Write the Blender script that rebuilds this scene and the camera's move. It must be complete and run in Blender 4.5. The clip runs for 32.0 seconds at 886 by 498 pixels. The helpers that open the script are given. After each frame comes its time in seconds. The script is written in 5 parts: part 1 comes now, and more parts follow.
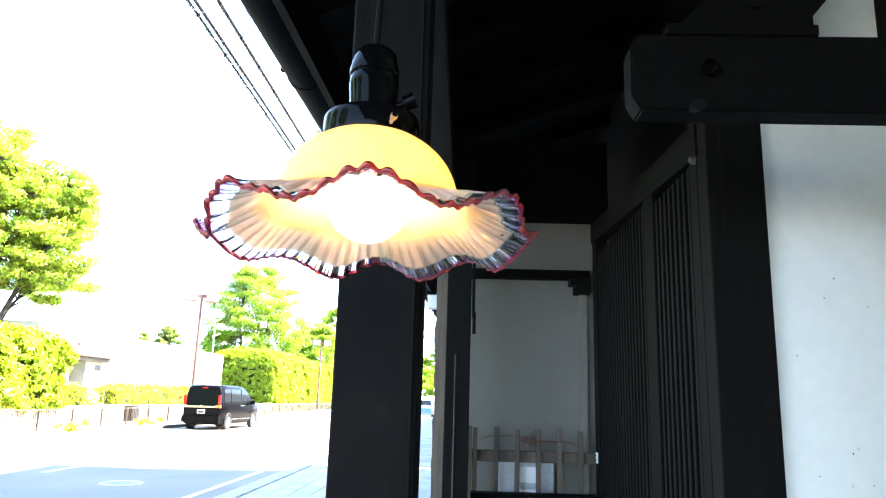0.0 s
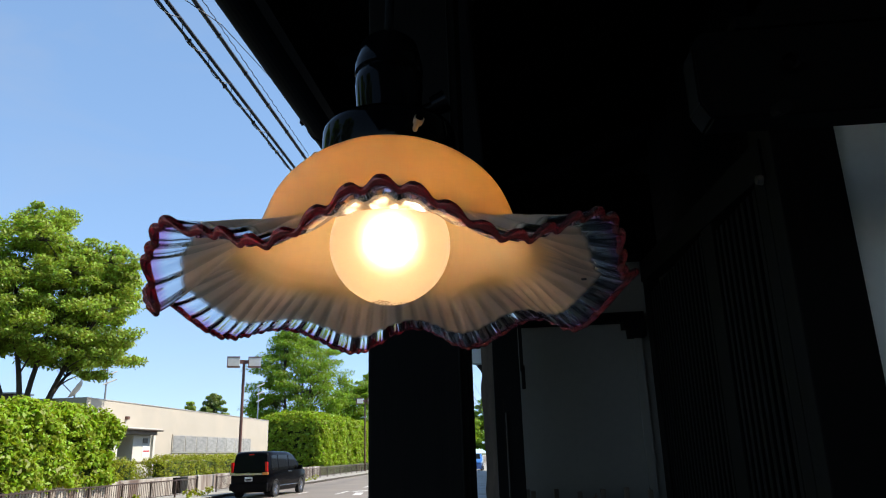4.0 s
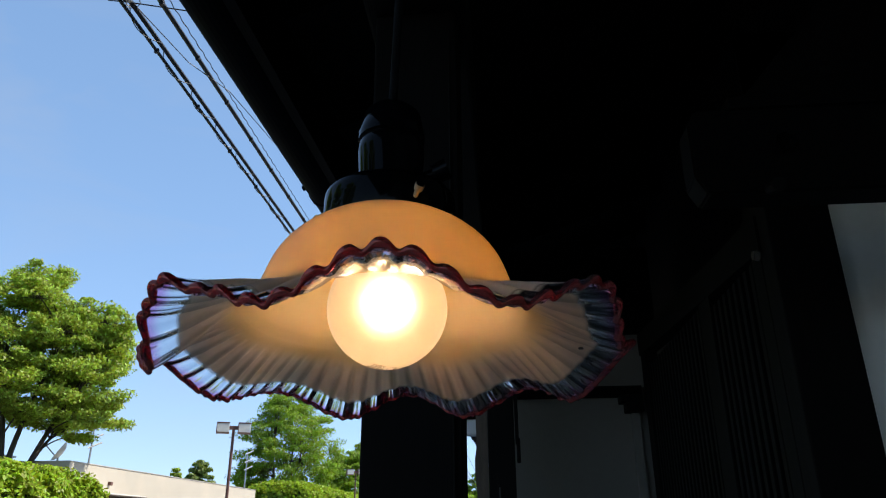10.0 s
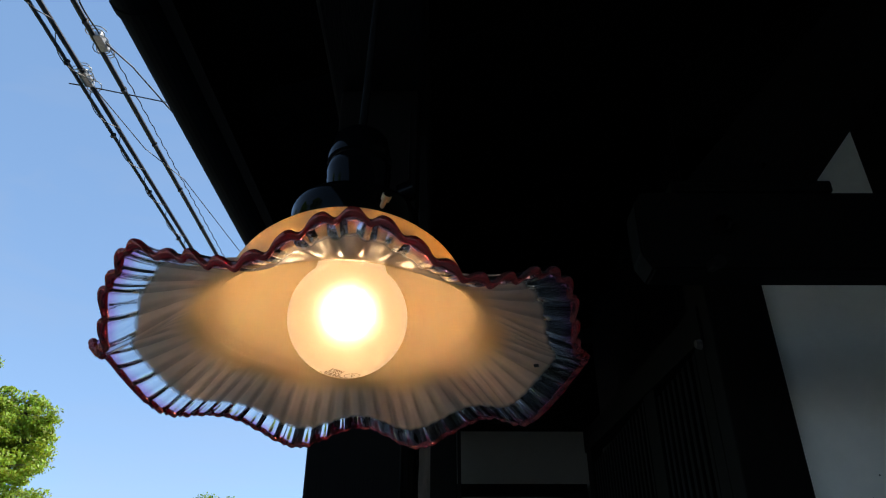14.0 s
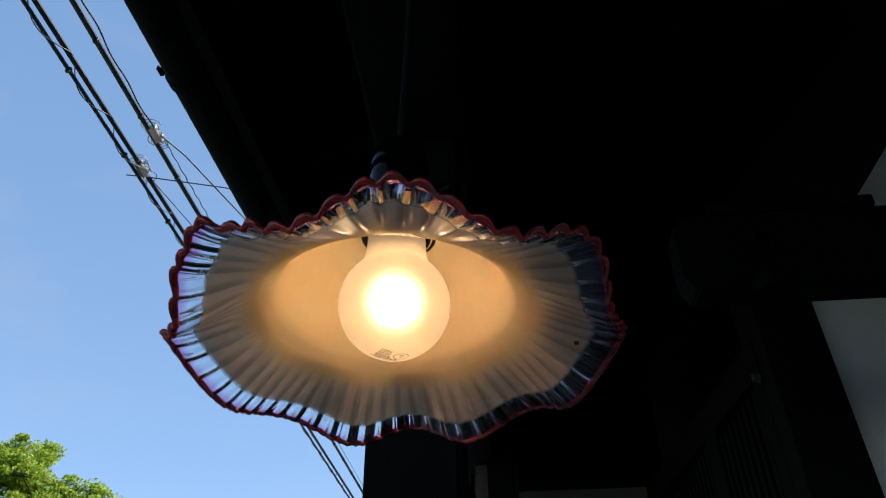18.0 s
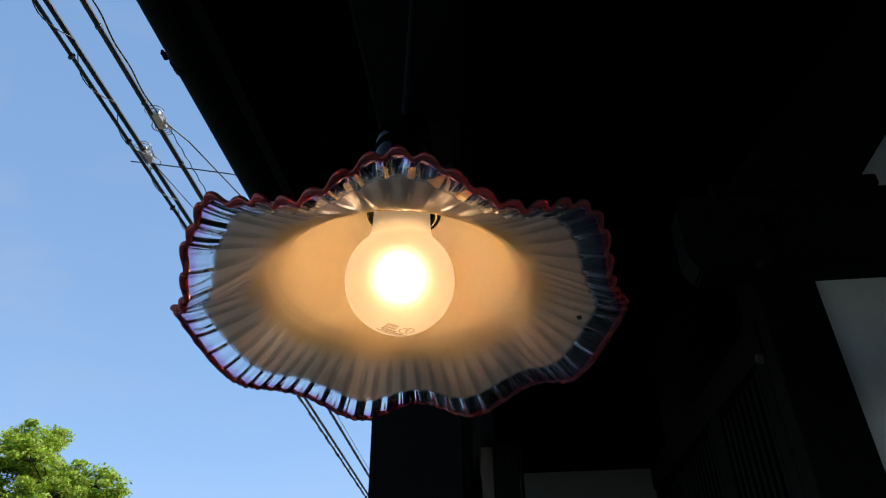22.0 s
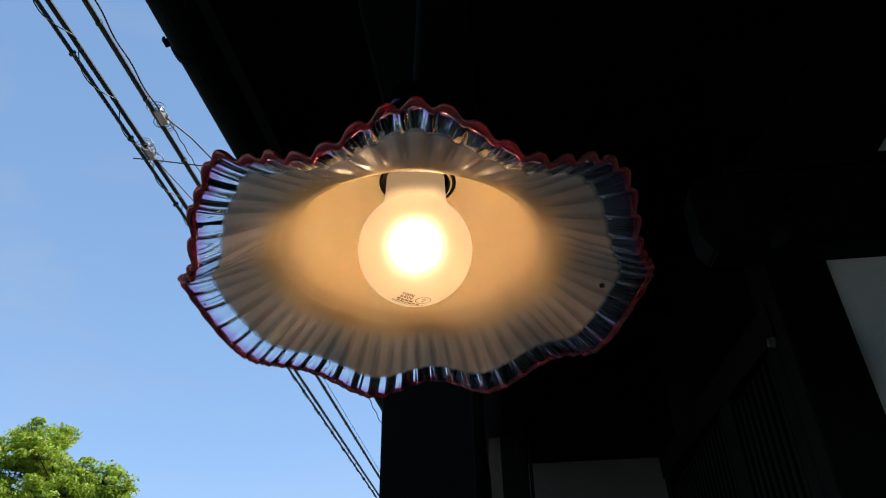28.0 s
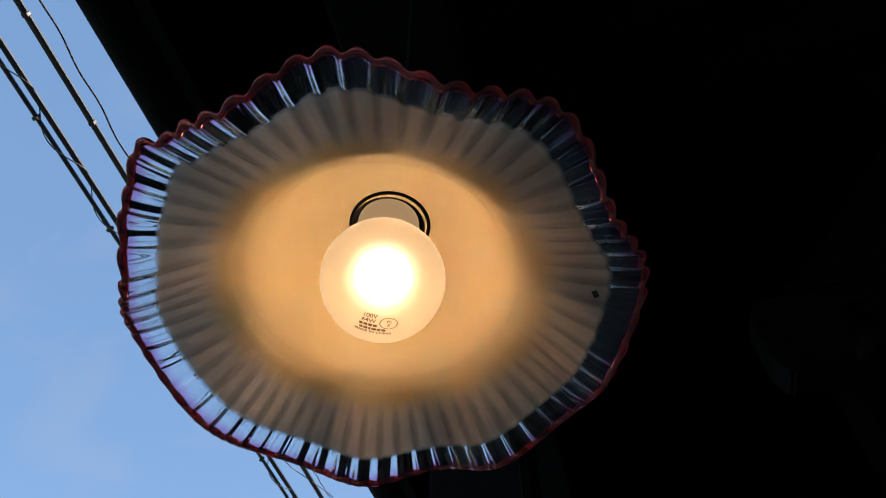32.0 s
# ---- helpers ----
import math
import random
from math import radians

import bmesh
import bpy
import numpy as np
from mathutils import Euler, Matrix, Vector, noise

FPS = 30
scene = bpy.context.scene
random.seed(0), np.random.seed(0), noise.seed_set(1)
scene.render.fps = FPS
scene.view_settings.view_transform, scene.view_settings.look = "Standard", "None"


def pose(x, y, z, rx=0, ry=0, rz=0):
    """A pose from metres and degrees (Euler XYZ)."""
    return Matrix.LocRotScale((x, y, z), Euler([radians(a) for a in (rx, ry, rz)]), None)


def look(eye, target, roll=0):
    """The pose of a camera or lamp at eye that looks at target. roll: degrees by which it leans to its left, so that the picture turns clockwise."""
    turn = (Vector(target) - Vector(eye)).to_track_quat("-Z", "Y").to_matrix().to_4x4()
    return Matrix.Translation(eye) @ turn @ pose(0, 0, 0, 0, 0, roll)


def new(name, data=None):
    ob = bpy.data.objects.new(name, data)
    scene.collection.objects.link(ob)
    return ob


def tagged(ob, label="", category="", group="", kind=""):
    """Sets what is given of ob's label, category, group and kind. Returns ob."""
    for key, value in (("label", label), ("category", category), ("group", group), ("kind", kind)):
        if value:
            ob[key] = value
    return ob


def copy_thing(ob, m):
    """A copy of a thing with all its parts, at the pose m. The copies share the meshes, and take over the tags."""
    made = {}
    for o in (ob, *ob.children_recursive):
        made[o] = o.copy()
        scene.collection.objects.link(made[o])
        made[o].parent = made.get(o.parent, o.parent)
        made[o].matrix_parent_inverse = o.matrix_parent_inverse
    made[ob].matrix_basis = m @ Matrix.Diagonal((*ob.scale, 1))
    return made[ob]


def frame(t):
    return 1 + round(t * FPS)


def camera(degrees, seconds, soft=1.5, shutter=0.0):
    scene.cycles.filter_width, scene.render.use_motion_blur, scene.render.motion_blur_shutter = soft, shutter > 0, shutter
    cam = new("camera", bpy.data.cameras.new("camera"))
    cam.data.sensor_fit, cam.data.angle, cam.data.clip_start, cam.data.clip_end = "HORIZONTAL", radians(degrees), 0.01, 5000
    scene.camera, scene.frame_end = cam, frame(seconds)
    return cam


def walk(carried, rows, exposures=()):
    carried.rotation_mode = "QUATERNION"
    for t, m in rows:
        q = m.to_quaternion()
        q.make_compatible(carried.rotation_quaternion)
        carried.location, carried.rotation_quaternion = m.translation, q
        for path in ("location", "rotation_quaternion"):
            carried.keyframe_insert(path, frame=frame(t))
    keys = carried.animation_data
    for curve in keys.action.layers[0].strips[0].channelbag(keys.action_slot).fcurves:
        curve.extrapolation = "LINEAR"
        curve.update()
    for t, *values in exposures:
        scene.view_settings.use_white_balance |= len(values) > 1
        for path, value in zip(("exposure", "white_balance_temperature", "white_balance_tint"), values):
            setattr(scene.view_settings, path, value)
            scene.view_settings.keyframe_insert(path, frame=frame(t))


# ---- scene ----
cam = camera(64.8, 32.0, soft=1.15)
PATH = [
    (0, (0.009, 0.009, 1.5), (-0.058, 1.963, 1.923), 1.7),
    (0.5, (-0.041, 0.135, 1.505), (-0.012, 2.082, 1.964), -0.1),
    (1, (-0.033, 0.174, 1.514), (-0.098, 2.11, 2.012), -0.9),
    (1.5, (-0.013, 0.173, 1.525), (-0.175, 2.1, 2.038), -0.9),
    (2, (-0.008, 0.176, 1.529), (-0.211, 2.093, 2.063), -1.0),
    (2.5, (-0.008, 0.178, 1.531), (-0.227, 2.091, 2.07), -1.3),
    (3, (-0.007, 0.176, 1.533), (-0.218, 2.089, 2.077), -1.4),
    (3.5, (-0.005, 0.171, 1.536), (-0.19, 2.084, 2.089), -1.6),
    (4, (-0.008, 0.168, 1.539), (-0.174, 2.08, 2.101), -1.7),
    (4.5, (-0.002, 0.162, 1.541), (-0.15, 2.071, 2.12), -1.6),
    (6.5, (-0.005, 0.171, 1.539), (-0.168, 2.067, 2.156), -0.8),
    (7, (-0.006, 0.17, 1.539), (-0.169, 2.066, 2.151), -0.5),
    (7.5, (-0.006, 0.169, 1.537), (-0.165, 2.066, 2.152), -0.4),
    (8, (-0.007, 0.168, 1.539), (-0.162, 2.067, 2.149), -0.5),
    (8.5, (-0.007, 0.169, 1.537), (-0.162, 2.057, 2.179), -0.4),
    (9, (-0.009, 0.168, 1.537), (-0.17, 2.043, 2.213), -0.3),
    (9.5, (-0.011, 0.166, 1.537), (-0.169, 2.03, 2.244), -0.4),
    (10, (-0.008, 0.167, 1.537), (-0.159, 2.016, 2.283), -0.3),
    (10.5, (-0.005, 0.167, 1.536), (-0.152, 2.005, 2.312), -0.2),
    (11, (0.002, 0.166, 1.529), (-0.146, 1.994, 2.327), -0.4),
    (11.5, (-0.001, 0.172, 1.522), (-0.147, 1.976, 2.372), -0.2),
    (12, (-0.004, 0.178, 1.516), (-0.138, 1.959, 2.416), 0.0),
    (12.5, (-0.002, 0.179, 1.51), (-0.117, 1.943, 2.445), -0.0),
    (13, (-0.013, 0.176, 1.506), (-0.065, 1.936, 2.455), 0.2),
    (13.5, (-0.016, 0.172, 1.497), (0.004, 1.921, 2.467), -0.0),
    (14, (-0.016, 0.178, 1.488), (-0.016, 1.907, 2.494), 0.1),
    (14.5, (-0.011, 0.185, 1.476), (-0.064, 1.883, 2.531), 0.3),
    (16.5, (-0.013, 0.189, 1.449), (-0.123, 1.821, 2.6), -0.3),
    (17, (-0.012, 0.188, 1.441), (-0.127, 1.811, 2.604), -0.6),
    (17.5, (-0.011, 0.186, 1.437), (-0.133, 1.804, 2.606), -0.8),
    (18, (-0.012, 0.182, 1.434), (-0.139, 1.797, 2.607), -0.7),
    (18.5, (-0.01, 0.183, 1.43), (-0.147, 1.797, 2.604), -0.3),
    (19, (-0.011, 0.183, 1.429), (-0.148, 1.801, 2.596), -0.4),
    (19.5, (-0.009, 0.183, 1.426), (-0.151, 1.805, 2.588), -0.5),
    (20, (-0.011, 0.186, 1.425), (-0.156, 1.813, 2.579), -0.5),
    (20.5, (-0.009, 0.185, 1.425), (-0.151, 1.814, 2.576), -0.6),
    (21, (-0.006, 0.182, 1.424), (-0.146, 1.818, 2.567), -0.8),
    (21.5, (-0.009, 0.181, 1.425), (-0.15, 1.819, 2.565), -0.7),
    (22, (-0.012, 0.18, 1.426), (-0.154, 1.818, 2.565), -0.7),
    (22.5, (-0.013, 0.18, 1.426), (-0.158, 1.817, 2.566), -0.4),
    (23, (-0.014, 0.184, 1.427), (-0.164, 1.821, 2.566), -0.4),
    (23.5, (-0.015, 0.184, 1.428), (-0.154, 1.822, 2.568), -0.7),
    (24, (-0.013, 0.182, 1.43), (-0.161, 1.819, 2.57), -0.8),
    (24.5, (-0.01, 0.18, 1.429), (-0.159, 1.814, 2.574), -1.1),
    (26.5, (-0.006, 0.183, 1.433), (-0.188, 1.827, 2.557), -0.8),
    (27, (-0.007, 0.187, 1.434), (-0.18, 1.83, 2.56), -1.0),
    (27.5, (-0.011, 0.192, 1.428), (-0.191, 1.833, 2.558), -0.9),
    (28, (-0.022, 0.201, 1.422), (-0.174, 1.847, 2.548), -1.2),
    (28.5, (-0.0538, 0.2240, 1.4009), (-0.0439, 1.8477, 2.5687), -1.02),
    (29, (-0.0262, 0.2775, 1.3870), (0.0454, 1.8662, 2.5998), -3.07),
    (29.5, (0.0151, 0.3234, 1.3836), (-0.2462, 1.7590, 2.7515), -1.03),
    (30, (0.0148, 0.3250, 1.3928), (-0.3221, 1.6527, 2.8500), 2.24),
    (30.5, (0.0081, 0.3119, 1.3827), (-0.2895, 1.5574, 2.9189), 1.25),
    (31, (0.0177, 0.3185, 1.3653), (-0.2732, 1.4732, 2.9722), 1.04),
    (31.5, (0.0197, 0.3221, 1.3640), (-0.2653, 1.4443, 2.9948), 0.18),
    (32, (0.0190, 0.3180, 1.3607), (-0.2715, 1.4590, 2.9774), -0.56),
]

EXPOSURES = [(0.0, 4.6, 7350, 15), (0.5, 3.75, 7150, 14), (1.0, 2.35, 6900, 12), (1.5, 1.85, 6780, 12), (2.0, 1.75, 6780, 12), (2.5, 1.6, 6780, 12), (3.0, 1.5, 6780, 12),
             (4.0, 1.37, 6800, 12), (32.0, 1.33, 6800, 12)]
walk(cam, [(t, look(eye, target, roll)) for t, eye, target, roll in PATH], EXPOSURES)

# ---- world and sun ----
SUN_EL, SUN_AZ = radians(48), radians(80)
world = bpy.data.worlds.new("world")
scene.world = world
world.use_nodes = True
wn = world.node_tree.nodes
sky = wn.new("ShaderNodeTexSky")
sky.sky_type, sky.sun_disc = "NISHITA", False
sky.sun_elevation, sky.sun_rotation = SUN_EL, SUN_AZ
sky.air_density, sky.dust_density, sky.ozone_density = 0.60, 0.0, 1.0
wn["Background"].inputs[1].default_value = 0.218
lift, unit = wn.new("ShaderNodeVectorMath"), wn.new("ShaderNodeVectorMath")
lift.operation, unit.operation, lift.inputs[1].default_value = "ADD", "NORMALIZE", (0, 0, 0.07)
soft, rich = wn.new("ShaderNodeGamma"), wn.new("ShaderNodeHueSaturation")
soft.inputs[1].default_value, rich.inputs["Saturation"].default_value = 0.55, 1.45
world.node_tree.links.new(sky.outputs[0], soft.inputs[0])
world.node_tree.links.new(soft.outputs[0], rich.inputs["Color"])
wtc, wmap, wisp, veil, fleece = (wn.new("ShaderNode" + k) for k in ("TexCoord", "Mapping", "TexNoise", "MapRange", "Mix"))
wmap.inputs["Scale"].default_value, wmap.inputs["Rotation"].default_value = (1.2, 3.6, 5.0), (0.3, 0.2, 0.7)
wisp.inputs["Scale"].default_value, wisp.inputs["Detail"].default_value, wisp.inputs["Distortion"].default_value = 1.6, 7, 0.6
veil.inputs[1].default_value, veil.inputs[2].default_value, veil.inputs[4].default_value = 0.48, 0.80, 0.22
fleece.data_type = "RGBA"
fleece.inputs[7].default_value = (1.0, 1.05, 1.12, 1)
world.node_tree.links.new(wtc.outputs["Generated"], wmap.inputs[0])
world.node_tree.links.new(wtc.outputs["Generated"], lift.inputs[0])
world.node_tree.links.new(lift.outputs[0], unit.inputs[0])
world.node_tree.links.new(unit.outputs[0], sky.inputs[0])
world.node_tree.links.new(wmap.outputs[0], wisp.inputs["Vector"])
world.node_tree.links.new(wisp.outputs[0], veil.inputs[0])
world.node_tree.links.new(veil.outputs[0], fleece.inputs[0])
world.node_tree.links.new(rich.outputs[0], fleece.inputs[6])
world.node_tree.links.new(fleece.outputs[2], wn["Background"].inputs[0])

sun_data = bpy.data.lights.new("sun", "SUN")
sun_data.energy, sun_data.angle, sun_data.color = 3.1, radians(0.55), (1.0, 0.94, 0.83)
sun = new("sun", sun_data)
to_sun = Vector((math.sin(SUN_AZ) * math.cos(SUN_EL), math.cos(SUN_AZ) * math.cos(SUN_EL), math.sin(SUN_EL)))
sun.matrix_world = look(to_sun * 50, (0, 0, 0))


# ---- materials ----
def material(name, color, rough=0.6, metal=0.0, spread=0.25, scale=6.0, fine=60.0, bump=0.0, stretch=(1, 1, 1), coat=0.0, ior=1.45,
             per_piece=0.0, island=False, stain=None):
    """A Principled surface with variation at two scales, relief, and optional stains and per-piece tone."""
    m = bpy.data.materials.new(name)
    m.use_nodes = True
    n, l = m.node_tree.nodes, m.node_tree.links
    p = n["Principled BSDF"]
    p.inputs["Roughness"].default_value, p.inputs["Metallic"].default_value = rough, metal
    p.inputs["IOR"].default_value, p.inputs["Coat Weight"].default_value = ior, coat
    tc, mp = n.new("ShaderNodeTexCoord"), n.new("ShaderNodeMapping")
    mp.inputs["Scale"].default_value = stretch
    l.new(tc.outputs["Object"], mp.inputs[0])
    big, small = n.new("ShaderNodeTexNoise"), n.new("ShaderNodeTexNoise")
    for t, s, d in ((big, scale, 5), (small, fine, 3)):
        t.inputs["Scale"].default_value, t.inputs["Detail"].default_value = s, d
        l.new(mp.outputs[0], t.inputs["Vector"])
    mix = n.new("ShaderNodeMath")
    mix.operation = "MULTIPLY_ADD"
    l.new(small.outputs[0], mix.inputs[0])
    mix.inputs[1].default_value = 0.45
    l.new(big.outputs[0], mix.inputs[2])
    ramp = n.new("ShaderNodeMapRange")
    ramp.inputs[1].default_value, ramp.inputs[2].default_value = 0.45, 1.0
    ramp.inputs[3].default_value, ramp.inputs[4].default_value = 1 - spread, 1 + spread
    l.new(mix.outputs[0], ramp.inputs[0])
    tone = ramp.outputs[0]
    if per_piece:
        info = n.new("ShaderNodeNewGeometry" if island else "ShaderNodeObjectInfo")
        rnd = n.new("ShaderNodeMapRange")
        rnd.inputs[3].default_value, rnd.inputs[4].default_value = 1 - per_piece, 1 + per_piece
        l.new(info.outputs["Random Per Island" if island else "Random"], rnd.inputs[0])
        mul = n.new("ShaderNodeMath")
        mul.operation = "MULTIPLY"
        l.new(tone, mul.inputs[0]), l.new(rnd.outputs[0], mul.inputs[1])
        tone = mul.outputs[0]
    hue = n.new("ShaderNodeHueSaturation")
    hue.inputs["Color"].default_value = (*color, 1)
    l.new(tone, hue.inputs["Value"])
    out = hue.outputs[0]
    if stain:
        st, sc, lo, hi = stain
        big2 = n.new("ShaderNodeTexNoise")
        big2.inputs["Scale"].default_value, big2.inputs["Detail"].default_value = sc, 8
        l.new(mp.outputs[0], big2.inputs["Vector"])
        r2 = n.new("ShaderNodeMapRange")
        r2.inputs[1].default_value, r2.inputs[2].default_value = lo, hi
        l.new(big2.outputs[0], r2.inputs[0])
        mc = n.new("ShaderNodeMix")
        mc.data_type = "RGBA"
        l.new(r2.outputs[0], mc.inputs[0]), l.new(out, mc.inputs[6])
        mc.inputs[7].default_value = (*st, 1)
        out = mc.outputs[2]
    l.new(out, p.inputs["Base Color"])
    if bump:
        b = n.new("ShaderNodeBump")
        b.inputs["Strength"].default_value, b.inputs["Distance"].default_value = min(1, bump), 0.004
        l.new(mix.outputs[0], b.inputs["Height"]), l.new(b.outputs[0], p.inputs["Normal"])
    return m


def leaf_material(name, color, light=0.45):
    """Leaves: diffuse and translucent, with a tone of their own for each leaf."""
    m = bpy.data.materials.new(name)
    m.use_nodes = True
    n, l = m.node_tree.nodes, m.node_tree.links
    n.remove(n["Principled BSDF"])
    geo, rnd, hue = n.new("ShaderNodeNewGeometry"), n.new("ShaderNodeMapRange"), n.new("ShaderNodeHueSaturation")
    rnd.inputs[3].default_value, rnd.inputs[4].default_value = 0.55, 1.45
    l.new(geo.outputs["Random Per Island"], rnd.inputs[0]), l.new(rnd.outputs[0], hue.inputs["Value"])
    sh = n.new("ShaderNodeMapRange")
    sh.inputs[3].default_value, sh.inputs[4].default_value = 0.47, 0.53
    l.new(geo.outputs["Random Per Island"], sh.inputs[0]), l.new(sh.outputs[0], hue.inputs["Hue"])
    hue.inputs["Color"].default_value = (*color, 1)
    d, t, g, m1, m2 = (n.new("ShaderNode" + k) for k in ("BsdfDiffuse", "BsdfTranslucent", "BsdfGlossy", "MixShader", "MixShader"))
    warm = n.new("ShaderNodeMix")
    warm.data_type, warm.blend_type = "RGBA", "MULTIPLY"
    warm.inputs[0].default_value, warm.inputs[7].default_value = 1, (1.0, 1.0, 0.45, 1)
    l.new(hue.outputs[0], warm.inputs[6])
    l.new(hue.outputs[0], d.inputs[0]), l.new(warm.outputs[2], t.inputs[0])
    g.inputs["Roughness"].default_value = 0.45
    m1.inputs[0].default_value, m2.inputs[0].default_value = light, 0.02
    l.new(d.outputs[0], m1.inputs[1]), l.new(t.outputs[0], m1.inputs[2])
    l.new(m1.outputs[0], m2.inputs[1]), l.new(g.outputs[0], m2.inputs[2])
    l.new(m2.outputs[0], n["Material Output"].inputs[0])
    return m


def shade_material():
    """Opal glass in the bowl, thinning over the flare to clear glass with a cranberry edge."""
    m = bpy.data.materials.new("opal_to_clear_glass")
    m.use_nodes = True
    n, l = m.node_tree.nodes, m.node_tree.links
    n.remove(n["Principled BSDF"])
    tc, laid = n.new("ShaderNodeTexCoord"), n.new("ShaderNodeSeparateXYZ")
    l.new(tc.outputs["UV"], laid.inputs[0])
    nz = n.new("ShaderNodeTexNoise")
    nz.inputs["Scale"].default_value, nz.inputs["Detail"].default_value = 28, 4
    l.new(tc.outputs["Object"], nz.inputs["Vector"])
    turn, polar = n.new("ShaderNodeMath"), n.new("ShaderNodeCombineXYZ")
    turn.operation, turn.inputs[1].default_value = "MULTIPLY", math.tau
    l.new(laid.outputs[0], turn.inputs[0])
    far = n.new("ShaderNodeMath")
    far.operation, far.inputs[1].default_value = "MULTIPLY", 4.0
    l.new(laid.outputs[1], far.inputs[0])
    l.new(turn.outputs[0], polar.inputs[0]), l.new(far.outputs[0], polar.inputs[1])
    streak = n.new("ShaderNodeTexNoise")
    streak.inputs["Scale"].default_value, streak.inputs["Detail"].default_value = 16, 4
    l.new(polar.outputs[0], streak.inputs["Vector"])
    both_noise = n.new("ShaderNodeMath")
    both_noise.operation, both_noise.inputs[1].default_value = "MULTIPLY_ADD", 1.6
    l.new(streak.outputs[0], both_noise.inputs[0]), l.new(nz.outputs[0], both_noise.inputs[2])
    wob = n.new("ShaderNodeMath")
    wob.operation = "MULTIPLY_ADD"
    l.new(both_noise.outputs[0], wob.inputs[0])
    wob.inputs[1].default_value = 0.004
    l.new(laid.outputs[1], wob.inputs[2])

    def ramp(a, b, c, d):
        r = n.new("ShaderNodeMapRange")
        r.interpolation_type = "SMOOTHSTEP"
        for i, v in enumerate((a, b, c, d)):
            r.inputs[1 + i].default_value = v
        l.new(wob.outputs[0], r.inputs[0])
        return r.outputs[0]

    dif, tra, milk, gl, coat, both = (n.new("ShaderNode" + k) for k in ("BsdfDiffuse", "BsdfTranslucent", "MixShader", "BsdfGlass", "BsdfGlossy", "MixShader"))
    tint = n.new("ShaderNodeMix")
    tint.data_type = "RGBA"
    l.new(ramp(0.0850, 0.1010, 0, 1), tint.inputs[0])
    tint.inputs[6].default_value, tint.inputs[7].default_value = (0.895, 0.620, 0.288, 1), (0.97, 0.79, 0.64, 1)
    body = n.new("ShaderNodeMix")
    body.data_type = "RGBA"
    l.new(ramp(0.0850, 0.1010, 0, 1), body.inputs[0])
    body.inputs[6].default_value, body.inputs[7].default_value = (0.765, 0.580, 0.318, 1), (0.60, 0.485, 0.395, 1)
    thin = n.new("ShaderNodeMapRange")
    for i, v in enumerate((0.38, 0.62, 0.53, 0.63)):
        thin.inputs[1 + i].default_value = v
    l.new(streak.outputs[0], thin.inputs[0]), l.new(thin.outputs[0], milk.inputs[0])
    l.new(dif.outputs[0], milk.inputs[1]), l.new(tra.outputs[0], milk.inputs[2])
    fr = n.new("ShaderNodeFresnel")
    fr.inputs[0].default_value = 1.4
    coat.inputs["Roughness"].default_value = 0.24
    # gold of the bowl's reflection put into the gloss colour
    coat.inputs["Color"].default_value = (1.0, 0.80, 0.52, 1)
    shiny = n.new("ShaderNodeMixShader")
    sheen = n.new("ShaderNodeMath")
    sheen.operation, sheen.inputs[1].default_value = "MULTIPLY", 0.24
    l.new(fr.outputs[0], sheen.inputs[0])
    l.new(sheen.outputs[0], shiny.inputs[0]), l.new(milk.outputs[0], shiny.inputs[1]), l.new(coat.outputs[0], shiny.inputs[2])
    edge = n.new("ShaderNodeMix")
    edge.data_type = "RGBA"
    l.new(ramp(0.1278, 0.1375, 0, 1), edge.inputs[0])
    edge.inputs[6].default_value, edge.inputs[7].default_value = (0.985, 0.985, 0.985, 1), (0.90, 0.56, 0.80, 1)
    l.new(edge.outputs[2], gl.inputs["Color"])
    gl.inputs["IOR"].default_value, gl.inputs["Roughness"].default_value = 1.5, 0.0
    saw, three, wave, groove, clear, reach = (n.new("ShaderNodeMath") for _ in range(6))
    three.operation, three.inputs[1].default_value = "MULTIPLY", 3.0
    l.new(turn.outputs[0], three.inputs[0])
    wave.operation = "SINE"
    l.new(three.outputs[0], wave.inputs[0])
    saw.operation, saw.inputs[1].default_value = "MULTIPLY", 62.0
    l.new(turn.outputs[0], saw.inputs[0])
    phase, ridge = n.new("ShaderNodeMath"), n.new("ShaderNodeMath")
    phase.operation, phase.inputs[1].default_value = "MULTIPLY_ADD", 0.8
    l.new(wave.outputs[0], phase.inputs[0]), l.new(saw.outputs[0], phase.inputs[2])
    ridge.operation = "COSINE"
    l.new(phase.outputs[0], ridge.inputs[0])
    thin2 = n.new("ShaderNodeMapRange")
    for i, v in enumerate((-0.45, -1.0, 0.0, 0.17)):
        thin2.inputs[1 + i].default_value = v
    l.new(ridge.outputs[0], thin2.inputs[0])
    uneven = n.new("ShaderNodeMapRange")
    for i, v in enumerate((0.40, 0.60, 0.25, 1.0)):
        uneven.inputs[1 + i].default_value = v
    l.new(streak.outputs[0], uneven.inputs[0])
    # flute valleys darkened in the colour, imitating shading between the ridges
    thick, valley_shade = n.new("ShaderNodeMapRange"), n.new("ShaderNodeMath")
    thick.interpolation_type = "SMOOTHSTEP"
    for i, v in enumerate((0.35, -1.0, 0.0, 0.42)):
        thick.inputs[1 + i].default_value = v
    valley_shade.operation = "MULTIPLY"
    l.new(ridge.outputs[0], thick.inputs[0])
    l.new(thick.outputs[0], valley_shade.inputs[0]), l.new(ramp(0.088, 0.106, 0, 1), valley_shade.inputs[1])
